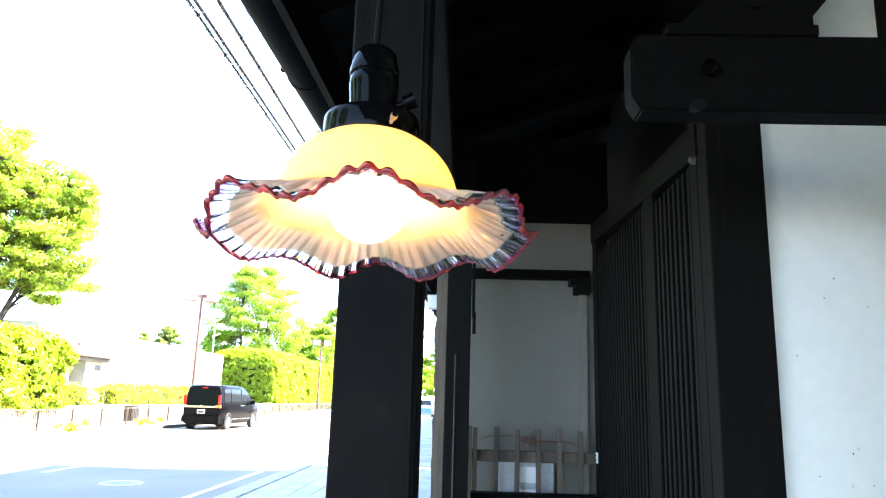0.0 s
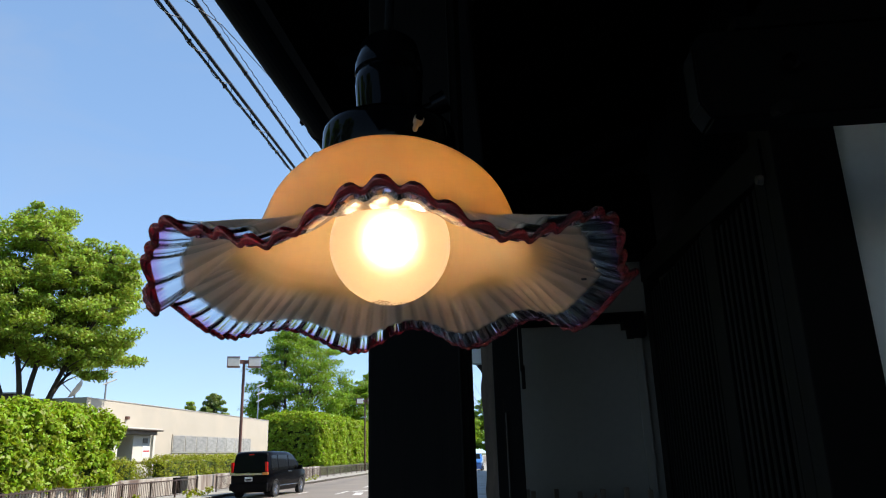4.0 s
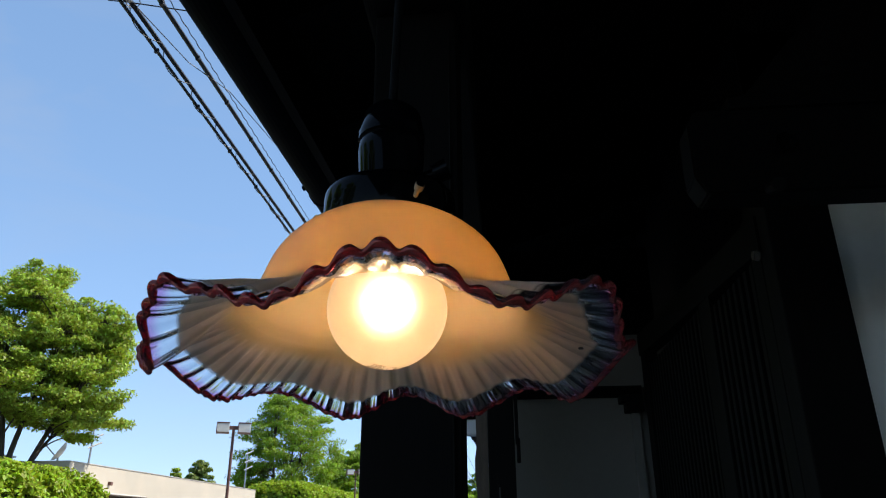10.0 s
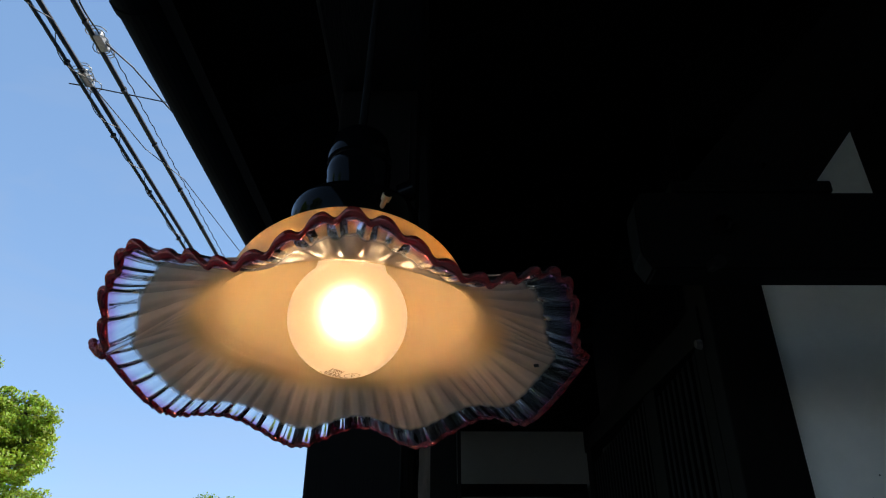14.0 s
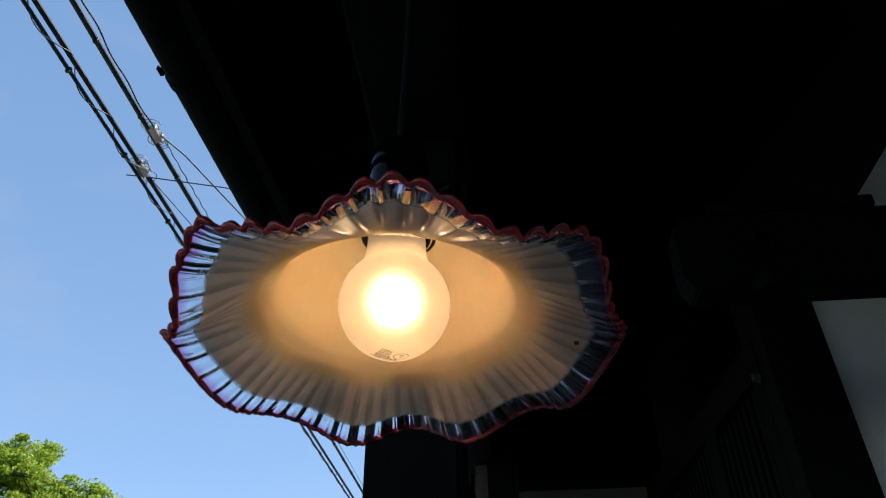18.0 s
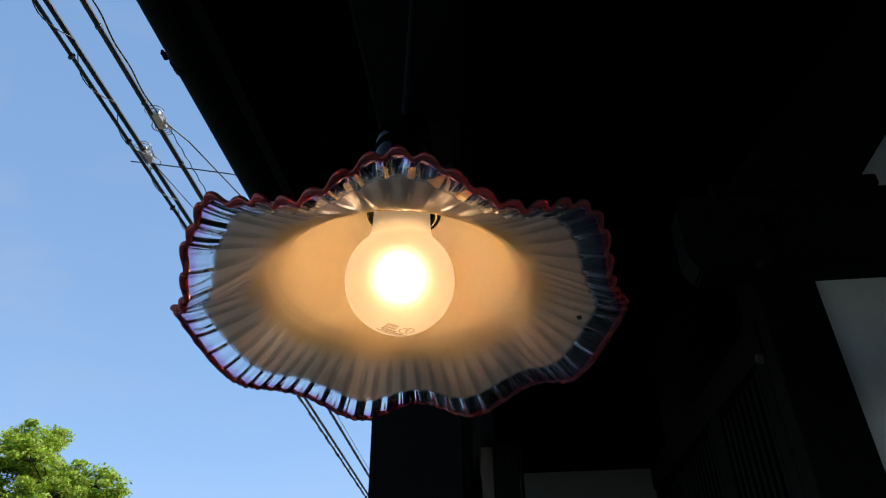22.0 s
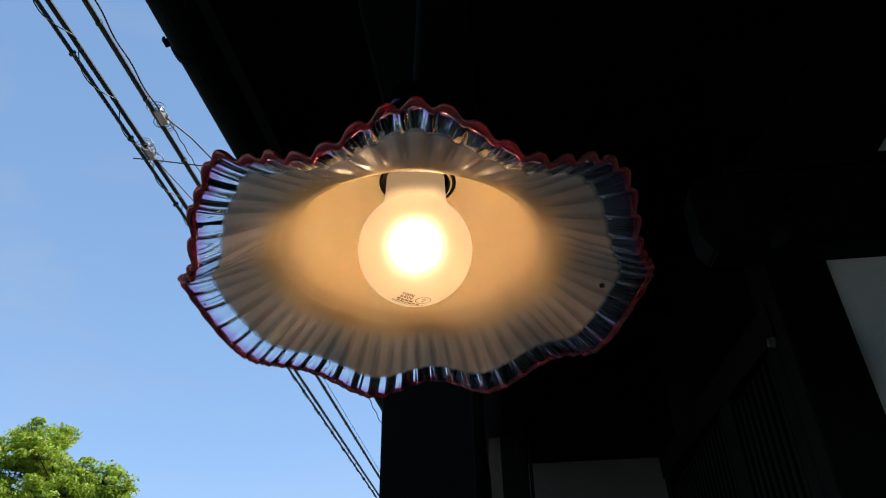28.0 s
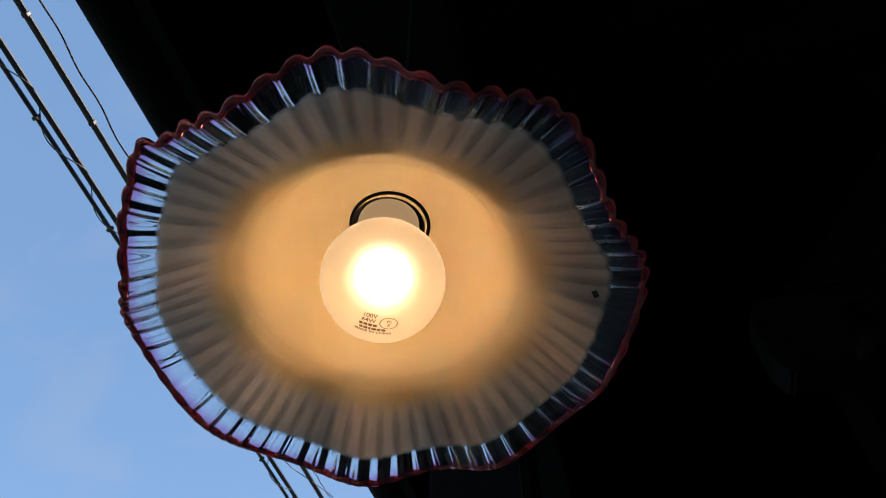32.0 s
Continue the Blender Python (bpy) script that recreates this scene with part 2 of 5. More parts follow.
    for hue, shader in ((body, dif), (tint, tra)):
        deep = n.new("ShaderNodeMix")
        deep.data_type, deep.blend_type = "RGBA", "MULTIPLY"
        deep.inputs[7].default_value = (0.42, 0.40, 0.38, 1)
        l.new(valley_shade.outputs[0], deep.inputs[0]), l.new(hue.outputs[2], deep.inputs[6])
        l.new(deep.outputs[2], shader.inputs[0])
    groove.operation = reach.operation = "MULTIPLY"
    l.new(thin2.outputs[0], groove.inputs[0]), l.new(uneven.outputs[0], groove.inputs[1])
    l.new(groove.outputs[0], reach.inputs[0]), l.new(ramp(0.084, 0.104, 0, 1), reach.inputs[1])
    clear.operation = "MAXIMUM"
    tongue, bare = n.new("ShaderNodeMath"), n.new("ShaderNodeMapRange")
    tongue.operation, tongue.inputs[1].default_value = "MULTIPLY_ADD", 0.0030
    l.new(nz.outputs[0], tongue.inputs[0]), l.new(laid.outputs[1], tongue.inputs[2])
    bare.interpolation_type = "SMOOTHSTEP"
    bare.inputs[1].default_value, bare.inputs[2].default_value = 0.1148, 0.1188
    l.new(tongue.outputs[0], bare.inputs[0])
    l.new(reach.outputs[0], clear.inputs[0]), l.new(bare.outputs[0], clear.inputs[1])
    l.new(clear.outputs[0], both.inputs[0])
    l.new(shiny.outputs[0], both.inputs[1]), l.new(gl.outputs[0], both.inputs[2])
    l.new(both.outputs[0], n["Material Output"].inputs[0])
    return m


def frosted_bulb_material():
    """Frosted lit bulb: its coating glows, and the filament inside shows through it."""
    m = bpy.data.materials.new("frosted_lit_glass")
    m.use_nodes = True
    n, l = m.node_tree.nodes, m.node_tree.links
    n.remove(n["Principled BSDF"])
    em, rf, add = (n.new("ShaderNode" + k) for k in ("Emission", "BsdfRefraction", "AddShader"))
    em.inputs[0].default_value, em.inputs[1].default_value = (1.0, 0.635, 0.325, 1), BULB_GLOW
    rf.inputs["Color"].default_value, rf.inputs["Roughness"].default_value, rf.inputs["IOR"].default_value = (0.85, 0.85, 0.85, 1), 0.50, 1.30
    l.new(em.outputs[0], add.inputs[0]), l.new(rf.outputs[0], add.inputs[1]), l.new(add.outputs[0], n["Material Output"].inputs[0])
    return m


def bead_material():
    """Deep ruby glass with a dull fire-polished skin; the gloss is coloured red to imitate glints from inside."""
    m = bpy.data.materials.new("cranberry_glass")
    m.use_nodes = True
    n, l = m.node_tree.nodes, m.node_tree.links
    n.remove(n["Principled BSDF"])
    gl, df, gs, mx, add = (n.new("ShaderNode" + k) for k in ("BsdfGlass", "BsdfDiffuse", "BsdfGlossy", "MixShader", "MixShader"))
    gl.inputs["Color"].default_value, gl.inputs["IOR"].default_value, gl.inputs["Roughness"].default_value = (0.72, 0.045, 0.095, 1), 1.5, 0.0
    df.inputs[0].default_value = (0.24, 0.145, 0.135, 1)
    # red gloss stands in for bulb light glinting through the glass
    gs.inputs["Roughness"].default_value, gs.inputs["Color"].default_value = 0.03, (1.0, 0.30, 0.24, 1)
    mx.inputs[0].default_value, add.inputs[0].default_value = 0.20, 0.15
    l.new(gl.outputs[0], mx.inputs[1]), l.new(df.outputs[0], mx.inputs[2])
    l.new(mx.outputs[0], add.inputs[1]), l.new(gs.outputs[0], add.inputs[2])
    l.new(add.outputs[0], n["Material Output"].inputs[0])
    return m


def glow_material(name, color, strength):
    m = bpy.data.materials.new(name)
    m.use_nodes = True
    n, l = m.node_tree.nodes, m.node_tree.links
    n.remove(n["Principled BSDF"])
    em = n.new("ShaderNodeEmission")
    em.inputs[0].default_value, em.inputs[1].default_value = (*color, 1), strength
    l.new(em.outputs[0], n["Material Output"].inputs[0])
    return m


BULB_GLOW, FILAMENT, HALO = 0.146, 26.0, 0.19
M_SHADE = shade_material()
M_BEAD = bead_material()
M_BULB = frosted_bulb_material()
# see-through glow for the halo round the filament, no real part
M_HALO = glow_material("bulb_halo_glow", (1.0, 0.70, 0.42), HALO)
halo_nodes, halo_links = M_HALO.node_tree.nodes, M_HALO.node_tree.links
halo_mix, halo_clear = halo_nodes.new("ShaderNodeAddShader"), halo_nodes.new("ShaderNodeBsdfTransparent")
halo_links.new(halo_nodes["Emission"].outputs[0], halo_mix.inputs[0]), halo_links.new(halo_clear.outputs[0], halo_mix.inputs[1])
halo_links.new(halo_mix.outputs[0], halo_nodes["Material Output"].inputs[0])
M_FIL = glow_material("filament_glow", (1.0, 0.80, 0.62), FILAMENT)
M_PRINT = material("grey_print", (0.22, 0.14, 0.055), 0.7)
M_BAKE = material("black_bakelite", (0.0022, 0.0022, 0.0024), 0.05, spread=0.2, scale=30, fine=300, ior=1.15)
M_BRASS = material("tarnished_brass", (0.72, 0.56, 0.36), 0.5, 0.7, scale=120, fine=600)
M_CORD = material("black_cloth_cord", (0.006, 0.006, 0.006), 0.85, ior=1.15, scale=90, fine=700, bump=0.5)
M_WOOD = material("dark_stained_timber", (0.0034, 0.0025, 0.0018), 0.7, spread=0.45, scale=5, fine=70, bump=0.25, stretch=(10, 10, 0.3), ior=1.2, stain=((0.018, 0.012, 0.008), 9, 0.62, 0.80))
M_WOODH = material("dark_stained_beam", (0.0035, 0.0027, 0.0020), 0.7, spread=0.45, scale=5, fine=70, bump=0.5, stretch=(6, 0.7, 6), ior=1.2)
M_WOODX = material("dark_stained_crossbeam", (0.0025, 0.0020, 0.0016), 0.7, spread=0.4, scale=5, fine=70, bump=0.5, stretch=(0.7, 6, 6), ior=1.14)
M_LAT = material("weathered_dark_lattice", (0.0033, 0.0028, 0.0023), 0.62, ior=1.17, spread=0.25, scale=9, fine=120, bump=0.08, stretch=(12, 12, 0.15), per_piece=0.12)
M_OLD = material("weathered_brown_wood", (0.085, 0.060, 0.040), 0.75, spread=0.4, scale=9, fine=90, bump=0.6, stretch=(5, 5, 0.7), per_piece=0.2)
M_PLAS = material("white_lime_plaster", (0.90, 0.86, 0.77), 0.85, spread=0.06, scale=3, fine=40, bump=0.15, stain=((0.55, 0.53, 0.47), 2.3, 0.56, 0.86))
# cream plaster with the dimness of the passage put into its colour
M_PLASY = material("darkened_cream_plaster", (0.138, 0.127, 0.105), 0.85, spread=0.09, scale=2.2, fine=40, bump=0.2, stain=((0.13, 0.115, 0.09), 2.6, 0.5, 0.8))
M_GUT = material("dark_brown_gutter", (0.0045, 0.004, 0.004), 0.75, ior=1.14, spread=0.2, scale=10)
M_STEEL = material("dull_steel", (0.35, 0.35, 0.34), 0.4, 0.9, scale=50)
M_BOX = material("grey_painted_box", (0.36, 0.37, 0.36), 0.5, scale=12)
M_PAPER = material("white_card", (0.72, 0.72, 0.70), 0.6, spread=0.04)
M_INK = material("black_ink", (0.02, 0.02, 0.02), 0.6)
M_CONC = material("grey_concrete", (0.33, 0.318, 0.29), 0.85, spread=0.2, scale=2, fine=50, bump=0.4, stain=((0.16, 0.15, 0.13), 1.2, 0.5, 0.8))
M_STAINED = material("stained_concrete_wall", (0.38, 0.35, 0.31), 0.9, spread=0.3, scale=1.2, fine=14, bump=0.5, stretch=(1, 1, 0.12), stain=((0.12, 0.085, 0.07), 1.6, 0.42, 0.62))
# paleness chosen to throw light up on to the plaster wall
M_FLOOR = material("pale_bounce_concrete", (0.50, 0.46, 0.385), 0.8, spread=0.15, scale=1.5, fine=60, bump=0.2, stain=((0.36, 0.33, 0.275), 1.1, 0.5, 0.8))
M_PAVE = material("concrete_paver", (0.36, 0.345, 0.32), 0.85, spread=0.15, scale=4, fine=70, bump=0.3, per_piece=0.12)
M_ASPH = material("worn_asphalt", (0.205, 0.180, 0.155), 0.85, spread=0.18, scale=0.7, fine=45, bump=0.4, stain=((0.165, 0.148, 0.13), 0.35, 0.45, 0.75))
M_LINE = material("worn_road_paint", (0.62, 0.61, 0.58), 0.7, spread=0.2, scale=5, stain=((0.2, 0.2, 0.19), 7, 0.55, 0.65))
M_IRON = material("cast_iron_cover", (0.20, 0.195, 0.19), 0.5, 0.3, spread=0.3, scale=20)
M_SOIL = material("grassy_ground", (0.075, 0.095, 0.035), 0.95, spread=0.5, scale=0.5, fine=8, bump=0.5, stain=((0.14, 0.11, 0.07), 0.3, 0.5, 0.75))
M_FENCE = material("brown_fence_paint", (0.058, 0.040, 0.033), 0.5, spread=0.3, scale=6)
M_POLE = material("brown_pole_paint", (0.11, 0.050, 0.040), 0.5, spread=0.25, scale=3)
M_LAMPG = material("frosted_lamp_panel", (0.55, 0.55, 0.52), 0.35, spread=0.1)
M_WALL = material("cream_painted_wall", (0.415, 0.38, 0.322), 0.8, spread=0.05, scale=0.6, fine=20, bump=0.1, stain=((0.50, 0.44, 0.36), 0.5, 0.5, 0.9))
M_WALL2 = material("white_painted_porch", (0.56, 0.54, 0.49), 0.75, spread=0.07, scale=1.2)
M_PORCHD = material("grey_brown_fascia", (0.17, 0.15, 0.13), 0.7, spread=0.2, scale=3)
M_DARKBR = material("dark_brown_door", (0.06, 0.045, 0.035), 0.6)
M_PANE = material("dull_window_pane", (0.26, 0.25, 0.23), 0.22, spread=0.35, scale=2.4, fine=12, stretch=(1, 1, 3), per_piece=0.2)
M_ALU = material("grey_window_frame", (0.40, 0.37, 0.32), 0.45, 0.2)
M_ROOF = material("dark_roof_tile", (0.05, 0.05, 0.052), 0.5, spread=0.3, scale=3)
M_BARK = material("grey_bark", (0.055, 0.045, 0.036), 0.95, spread=0.4, scale=5, fine=40, bump=0.8, stretch=(3, 3, 0.6))
M_LEAF0 = leaf_material("broad_leaf_green", (0.300, 0.400, 0.062), 0.50)
M_LEAF1 = leaf_material("tree_leaf_green", (0.205, 0.325, 0.032), 0.60)
M_LEAF2 = leaf_material("hedge_leaf_green", (0.275, 0.385, 0.028), 0.52)
M_LEAF3 = leaf_material("pine_leaf_green", (0.20, 0.27, 0.085), 0.55)
M_LEAF4 = leaf_material("clipped_shrub_green", (0.260, 0.290, 0.025))
M_LEAFD = material("dark_inner_shade", (0.035, 0.060, 0.012), 0.9, spread=0.5, scale=3)
M_CABLE = material("black_cable_sheath", (0.012, 0.012, 0.013), 0.5)
M_WIREG = material("bare_grey_wire", (0.40, 0.39, 0.37), 0.4, 0.6, scale=30)
M_PAINT = material("black_car_paint", (0.004, 0.004, 0.005), 0.18, spread=0.1, ior=1.14)
M_BLUE = material("blue_car_paint", (0.02, 0.13, 0.42), 0.2, coat=1.0)
M_GLASS = material("tinted_car_glass", (0.006, 0.007, 0.007), 0.05, spread=0.1, ior=1.25)
M_CHROME = material("chrome_trim", (0.50, 0.50, 0.52), 0.22, 1.0, spread=0.05)
M_TYRE = material("tyre_rubber", (0.02, 0.02, 0.02), 0.8)
M_RED = material("red_lamp_lens", (0.45, 0.008, 0.010), 0.2, coat=0.6)
M_AMBER = material("amber_lamp_lens", (0.65, 0.22, 0.05), 0.2, coat=0.6)
M_PLATE = material("white_number_plate", (0.62, 0.64, 0.62), 0.5, spread=0.05)
M_VINE = material("dry_twig", (0.12, 0.05, 0.03), 0.9, spread=0.4)


# ---- mesh helpers ----
def box(bm, a, b, bevel=0.0):
    """A box between two corners, in one bmesh."""
    r = bmesh.ops.create_cube(bm, size=1)
    s, c = [abs(b[i] - a[i]) for i in range(3)], [(a[i] + b[i]) / 2 for i in range(3)]
    for v in r["verts"]:
        v.co = Vector((v.co[i] * s[i] + c[i] for i in range(3)))
    if bevel:
        es = list({e for v in r["verts"] for e in v.link_edges})
        bmesh.ops.bevel(bm, geom=es, offset=bevel, segments=2, affect="EDGES", profile=0.6)
    return r


def tube(bm, pts, radius, sides=8, caps=True):
    """A round tube along points; radius may be one number or one for each point."""
    pts = [Vector(p) for p in pts]
    rings = []
    up = Vector((0.31, 0.17, 0.93)).normalized()
    for i, p in enumerate(pts):
        d = (pts[min(i + 1, len(pts) - 1)] - pts[max(i - 1, 0)]).normalized()
        x = d.cross(up)
        if x.length < 1e-3:
            x = d.cross(Vector((1, 0, 0)))
        x.normalize()
        y = d.cross(x)
        r = radius[i] if isinstance(radius, (list, tuple)) else radius
        rings.append([bm.verts.new(p + (x * math.cos(k * math.tau / sides) + y * math.sin(k * math.tau / sides)) * r) for k in range(sides)])
    for a, b in zip(rings, rings[1:]):
        for k in range(sides):
            bm.faces.new((a[k], a[(k + 1) % sides], b[(k + 1) % sides], b[k]))
    if caps:
        bm.faces.new(rings[0][::-1]), bm.faces.new(rings[-1])


def lathe(bm, profile, sides=48, closed=False):
    """A turned form about z from (radius, height) pairs."""
    rings = [[bm.verts.new((r * math.cos(k * math.tau / sides), r * math.sin(k * math.tau / sides), z)) for k in range(sides)] for r, z in profile]
    if closed:
        rings.append(rings[0])
    for a, b in zip(rings, rings[1:]):
        for k in range(sides):
            bm.faces.new((a[k], a[(k + 1) % sides], b[(k + 1) % sides], b[k]))


def mesh_of(name, bm, mat, smooth=False):
    bmesh.ops.recalc_face_normals(bm, faces=bm.faces)
    me = bpy.data.meshes.new(name)
    bm.to_mesh(me)
    bm.free()
    me.materials.append(mat)
    if smooth:
        me.shade_smooth()
        me.set_sharp_from_angle(angle=radians(42))
    return me


def part(name, bm, mat, parent=None, label="", smooth=False):
    ob = new(name, mesh_of(name, bm, mat, smooth))
    if parent:
        ob.parent = parent
    return tagged(ob, label)


def share(name, me, parent, at, label=""):
    ob = new(name, me)
    ob.parent, ob.location = parent, at
    return tagged(ob, label)


def thing(name, at, label, category, group=""):
    ob = new(name)
    ob.location = at
    ob.empty_display_size = 0.05
    return tagged(ob, label, category, group)


def block(name, a, b, mat, parent=None, label="", bevel=0.0):
    bm = bmesh.new()
    box(bm, a, b, bevel)
    return part(name, bm, mat, parent, label)


def raw(name, verts, faces, mat, parent=None, smooth=False):
    me = bpy.data.meshes.new(name)
    me.from_pydata(verts, [], faces)
    me.materials.append(mat)
    if smooth:
        me.shade_smooth()
    ob = new(name, me)
    if parent:
        ob.parent = parent
    return ob


def structure(ob, label=""):
    return tagged(ob, label, "", "", "structure")


# ---- the setting: ground, road, pavements ----
def sheet(name, x0, x1, y0, y1, z0, z1, mat, label=""):
    return structure(block(name, (x0, y0, z0), (x1, y1, z1), mat), label)


ROAD0, ROAD1 = -12.55, -3.25
bm = bmesh.new()
for a in ((-1500, -1500), (1500, -1500), (1500, 1500), (-1500, 1500)):
    bm.verts.new((*a, -0.02))
bm.faces.new(bm.verts)
structure(part("ground", bm, M_SOIL), "open grassy ground reaching the horizon")
sheet("road", ROAD0, ROAD1, -80, 400, -0.015, 0.0, M_ASPH, "worn grey asphalt road")
sheet("pavement_near", -3.05, 0.50, -80, 400, -0.01, 0.10, M_CONC, "concrete pavement beside the house")
sheet("pavement_far", -15.5, -12.40, -80, 400, -0.01, 0.12, M_CONC, "narrow footway beyond the road")
sheet("bank", -140, -15.9, -80, 400, -0.01, 0.8, M_SOIL, "raised planted bank behind the retaining wall")


def kerb_row(name, x0, x1, y0, y1, step, label):
    k = structure(new(name), label)
    bm = bmesh.new()
    box(bm, (x0, 0.004, -0.01), (x1, step - 0.004, 0.13), 0.012)
    me = mesh_of("kerb_stone", bm, M_CONC)
    y = y0
    while y < y1:
        share("kerb_stone", me, k, (0, y, 0))
        y += step
    return k


kerb_row("kerb_near", -3.25, -3.05, 0, 60, 0.6, "grey concrete kerb stones along the near footway")
kerb_row("kerb_far", -12.55, -12.40, 8, 110, 0.9, "grey concrete kerb stones beyond the road")

manhole = thing("manhole_cover", (-5.6, 11.95, 0.0), "round cast-iron manhole cover set in the asphalt", "manhole cover")
bm = bmesh.new()
lathe(bm, [(0.001, 0.010), (0.29, 0.010), (0.30, 0.006), (0.30, 0.001)], 40)
part("cover", bm, M_IRON, manhole)
bm = bmesh.new()
lathe(bm, [(0.305, 0.001), (0.305, 0.012), (0.335, 0.012), (0.335, 0.001)], 40)
part("rim", bm, M_LINE, manhole, "pale worn rim")
bm = bmesh.new()
box(bm, (-0.02, -0.02, 0.009), (0.02, 0.02, 0.014))
stud = mesh_of("tread_stud", bm, M_IRON)
for i in range(-3, 4):
    for j in range(-3, 4):
        if i * i + j * j < 10:
            share("tread_stud", stud, manhole, (i * 0.075, j * 0.075, 0))


def road_mark(x, y, w, l, turn=0.0):
    m = block("road_marking", (-w / 2, -l / 2, 0.001), (w / 2, l / 2, 0.005), M_LINE)
    m.location, m.rotation_euler = (x, y, 0), (0, 0, radians(turn))
    return tagged(m, "worn white painted dash on the asphalt", "road marking", "road markings", "structure")


for y in range(2, 100, 6):
    road_mark(-7.6, y + 0.3, 0.13, 2.4)
for x, y, w, l, a in ((-6.6, 31, 0.35, 1.9, 8), (-6.9, 33.4, 0.9, 0.5, 30), (-6.3, 34.6, 0.5, 1.6, -20), (-9.6, 33, 0.15, 1.6, 0), (-9.8, 13.6, 0.12, 1.5, 60),
                      (-9.5, 14.3, 0.12, 1.5, 60), (-5.6, 38, 0.3, 2.0, -8), (-5.2, 42, 0.3, 2.2, 0), (-6.6, 45, 0.3, 2.4, 0)):
    road_mark(x, y, w, l, a)
sheet("gutter_line_near", -4.05, -3.93, -40, 200, 0.001, 0.005, M_LINE, "white line along the road edge")
sheet("gutter_channel", -3.62, -3.25, -40, 200, 0.001, 0.006, M_CONC, "concrete gutter channel along the kerb")

# ---- the house under whose eaves the camera stands ----
# out of view; its pale colour serves as a reflector
structure(block("floor", (-0.40, -12, 0.10), (6, 13.2, 0.115), M_FLOOR), "unseen concrete floor under the eaves, kept pale to bounce light")
front_post = thing("timber_post", (-0.115, 1.06, 0.115), "square dark-stained timber post carrying the eaves", "post")
bm = bmesh.new()
box(bm, (-0.060, -0.06, 0), (0.060, 0.06, 2.14), 0.004)
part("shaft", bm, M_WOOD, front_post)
bm = bmesh.new()
box(bm, (-0.085, -0.085, -0.0), (0.085, 0.085, 0.10), 0.01)
part("stone_base", bm, M_CONC, front_post, "grey stone footing")
bm = bmesh.new()
tube(bm, [(0.052, -0.063, 0.4), (0.053, -0.0635, 1.2), (0.049, -0.063, 2.1)], [0.0015, 0.003, 0.0015], 5)
part("split_edge", bm, M_LAT, front_post, "weathered split along the corner")

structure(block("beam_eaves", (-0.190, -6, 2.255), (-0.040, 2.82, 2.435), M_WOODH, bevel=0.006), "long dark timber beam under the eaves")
PITCH = 0.36


def soffit(x):
    return 2.56 + (x + 0.45) * PITCH


bm = bmesh.new()
y = -6.0
while y < 13:
    q = 0.146 + random.uniform(-0.003, 0.003)
    vs = [bm.verts.new((x, yy, soffit(x) + z)) for x in (-0.46, 1.9) for yy in (y, y + q) for z in (0.0, 0.022)]
    for f in ((0, 1, 3, 2), (4, 6, 7, 5), (0, 4, 5, 1), (2, 3, 7, 6), (0, 2, 6, 4), (1, 5, 7, 3)):
        bm.faces.new([vs[i] for i in f])
    y += 0.15
y = -5.85
while y < 13:
    vs = [bm.verts.new((x, yy, soffit(x) + z)) for x in (-0.43, 1.9) for yy in (y, y + 0.05) for z in (-0.062, -0.001)]
    for f in ((0, 1, 3, 2), (4, 6, 7, 5), (0, 4, 5, 1), (2, 3, 7, 6), (0, 2, 6, 4), (1, 5, 7, 3)):
        bm.faces.new([vs[i] for i in f])
    y += 0.42
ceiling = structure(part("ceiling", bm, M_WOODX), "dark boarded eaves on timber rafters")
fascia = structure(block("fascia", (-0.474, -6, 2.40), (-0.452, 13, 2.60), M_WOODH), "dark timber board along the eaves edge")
EAVES_TURN = Matrix.Translation((-0.534, 1.0, 0)) @ Matrix.Rotation(-0.0346, 4, "Z") @ Matrix.Translation((0.534, -1.0, 0))  # the eaves line runs a little off the posts
ceiling.matrix_world = fascia.matrix_world = EAVES_TURN

gutter = thing("rain_gutter", (-0.5345, 0, 2.487), "dark brown half-round rain gutter along the eaves", "gutter")
bm = bmesh.new()
outer = [(0.060 * math.cos(a), 0.060 * math.sin(a)) for a in np.linspace(math.pi, 2 * math.pi, 17)]
inner = [(0.056 * math.cos(a), 0.056 * math.sin(a)) for a in np.linspace(2 * math.pi, math.pi, 17)]
ring = [(0.064 * math.cos(a) * 1.0 - 0.0, 0.004) for a in (math.pi,)] + outer + inner
va, vb = ([bm.verts.new((x, yy, z)) for x, z in ring] for yy in (-6, 13))
for i in range(len(ring)):
    bm.faces.new((va[i], va[(i + 1) % len(ring)], vb[(i + 1) % len(ring)], vb[i]))
part("trough", bm, M_GUT, gutter, smooth=False)
bm = bmesh.new()
arc = [(0.0635 * math.cos(a), 0, 0.0635 * math.sin(a)) for a in np.linspace(math.pi * 0.94, 2 * math.pi, 16)]
arc = [(-0.083, 0, 0.014), (-0.083, 0, 0.004)] + arc
strips = [[bm.verts.new((x * k, y, z * k)) for x, _, z in arc] for k, y in ((1.0, -0.009), (1.0, 0.009), (0.95, 0.009), (0.95, -0.009))]
for a, b in zip(strips, strips[1:] + strips[:1]):
    for i in range(len(arc) - 1):
        bm.faces.new((a[i], a[i + 1], b[i + 1], b[i]))
bm.faces.new([s[0] for s in strips]), bm.faces.new([s[-1] for s in strips[::-1]])
clip = mesh_of("clip", bm, M_GUT)
for y in range(-5, 13):
    share("clip", clip, gutter, (0, 1.01 + y, 0))

gutter.matrix_basis = EAVES_TURN @ gutter.matrix_basis

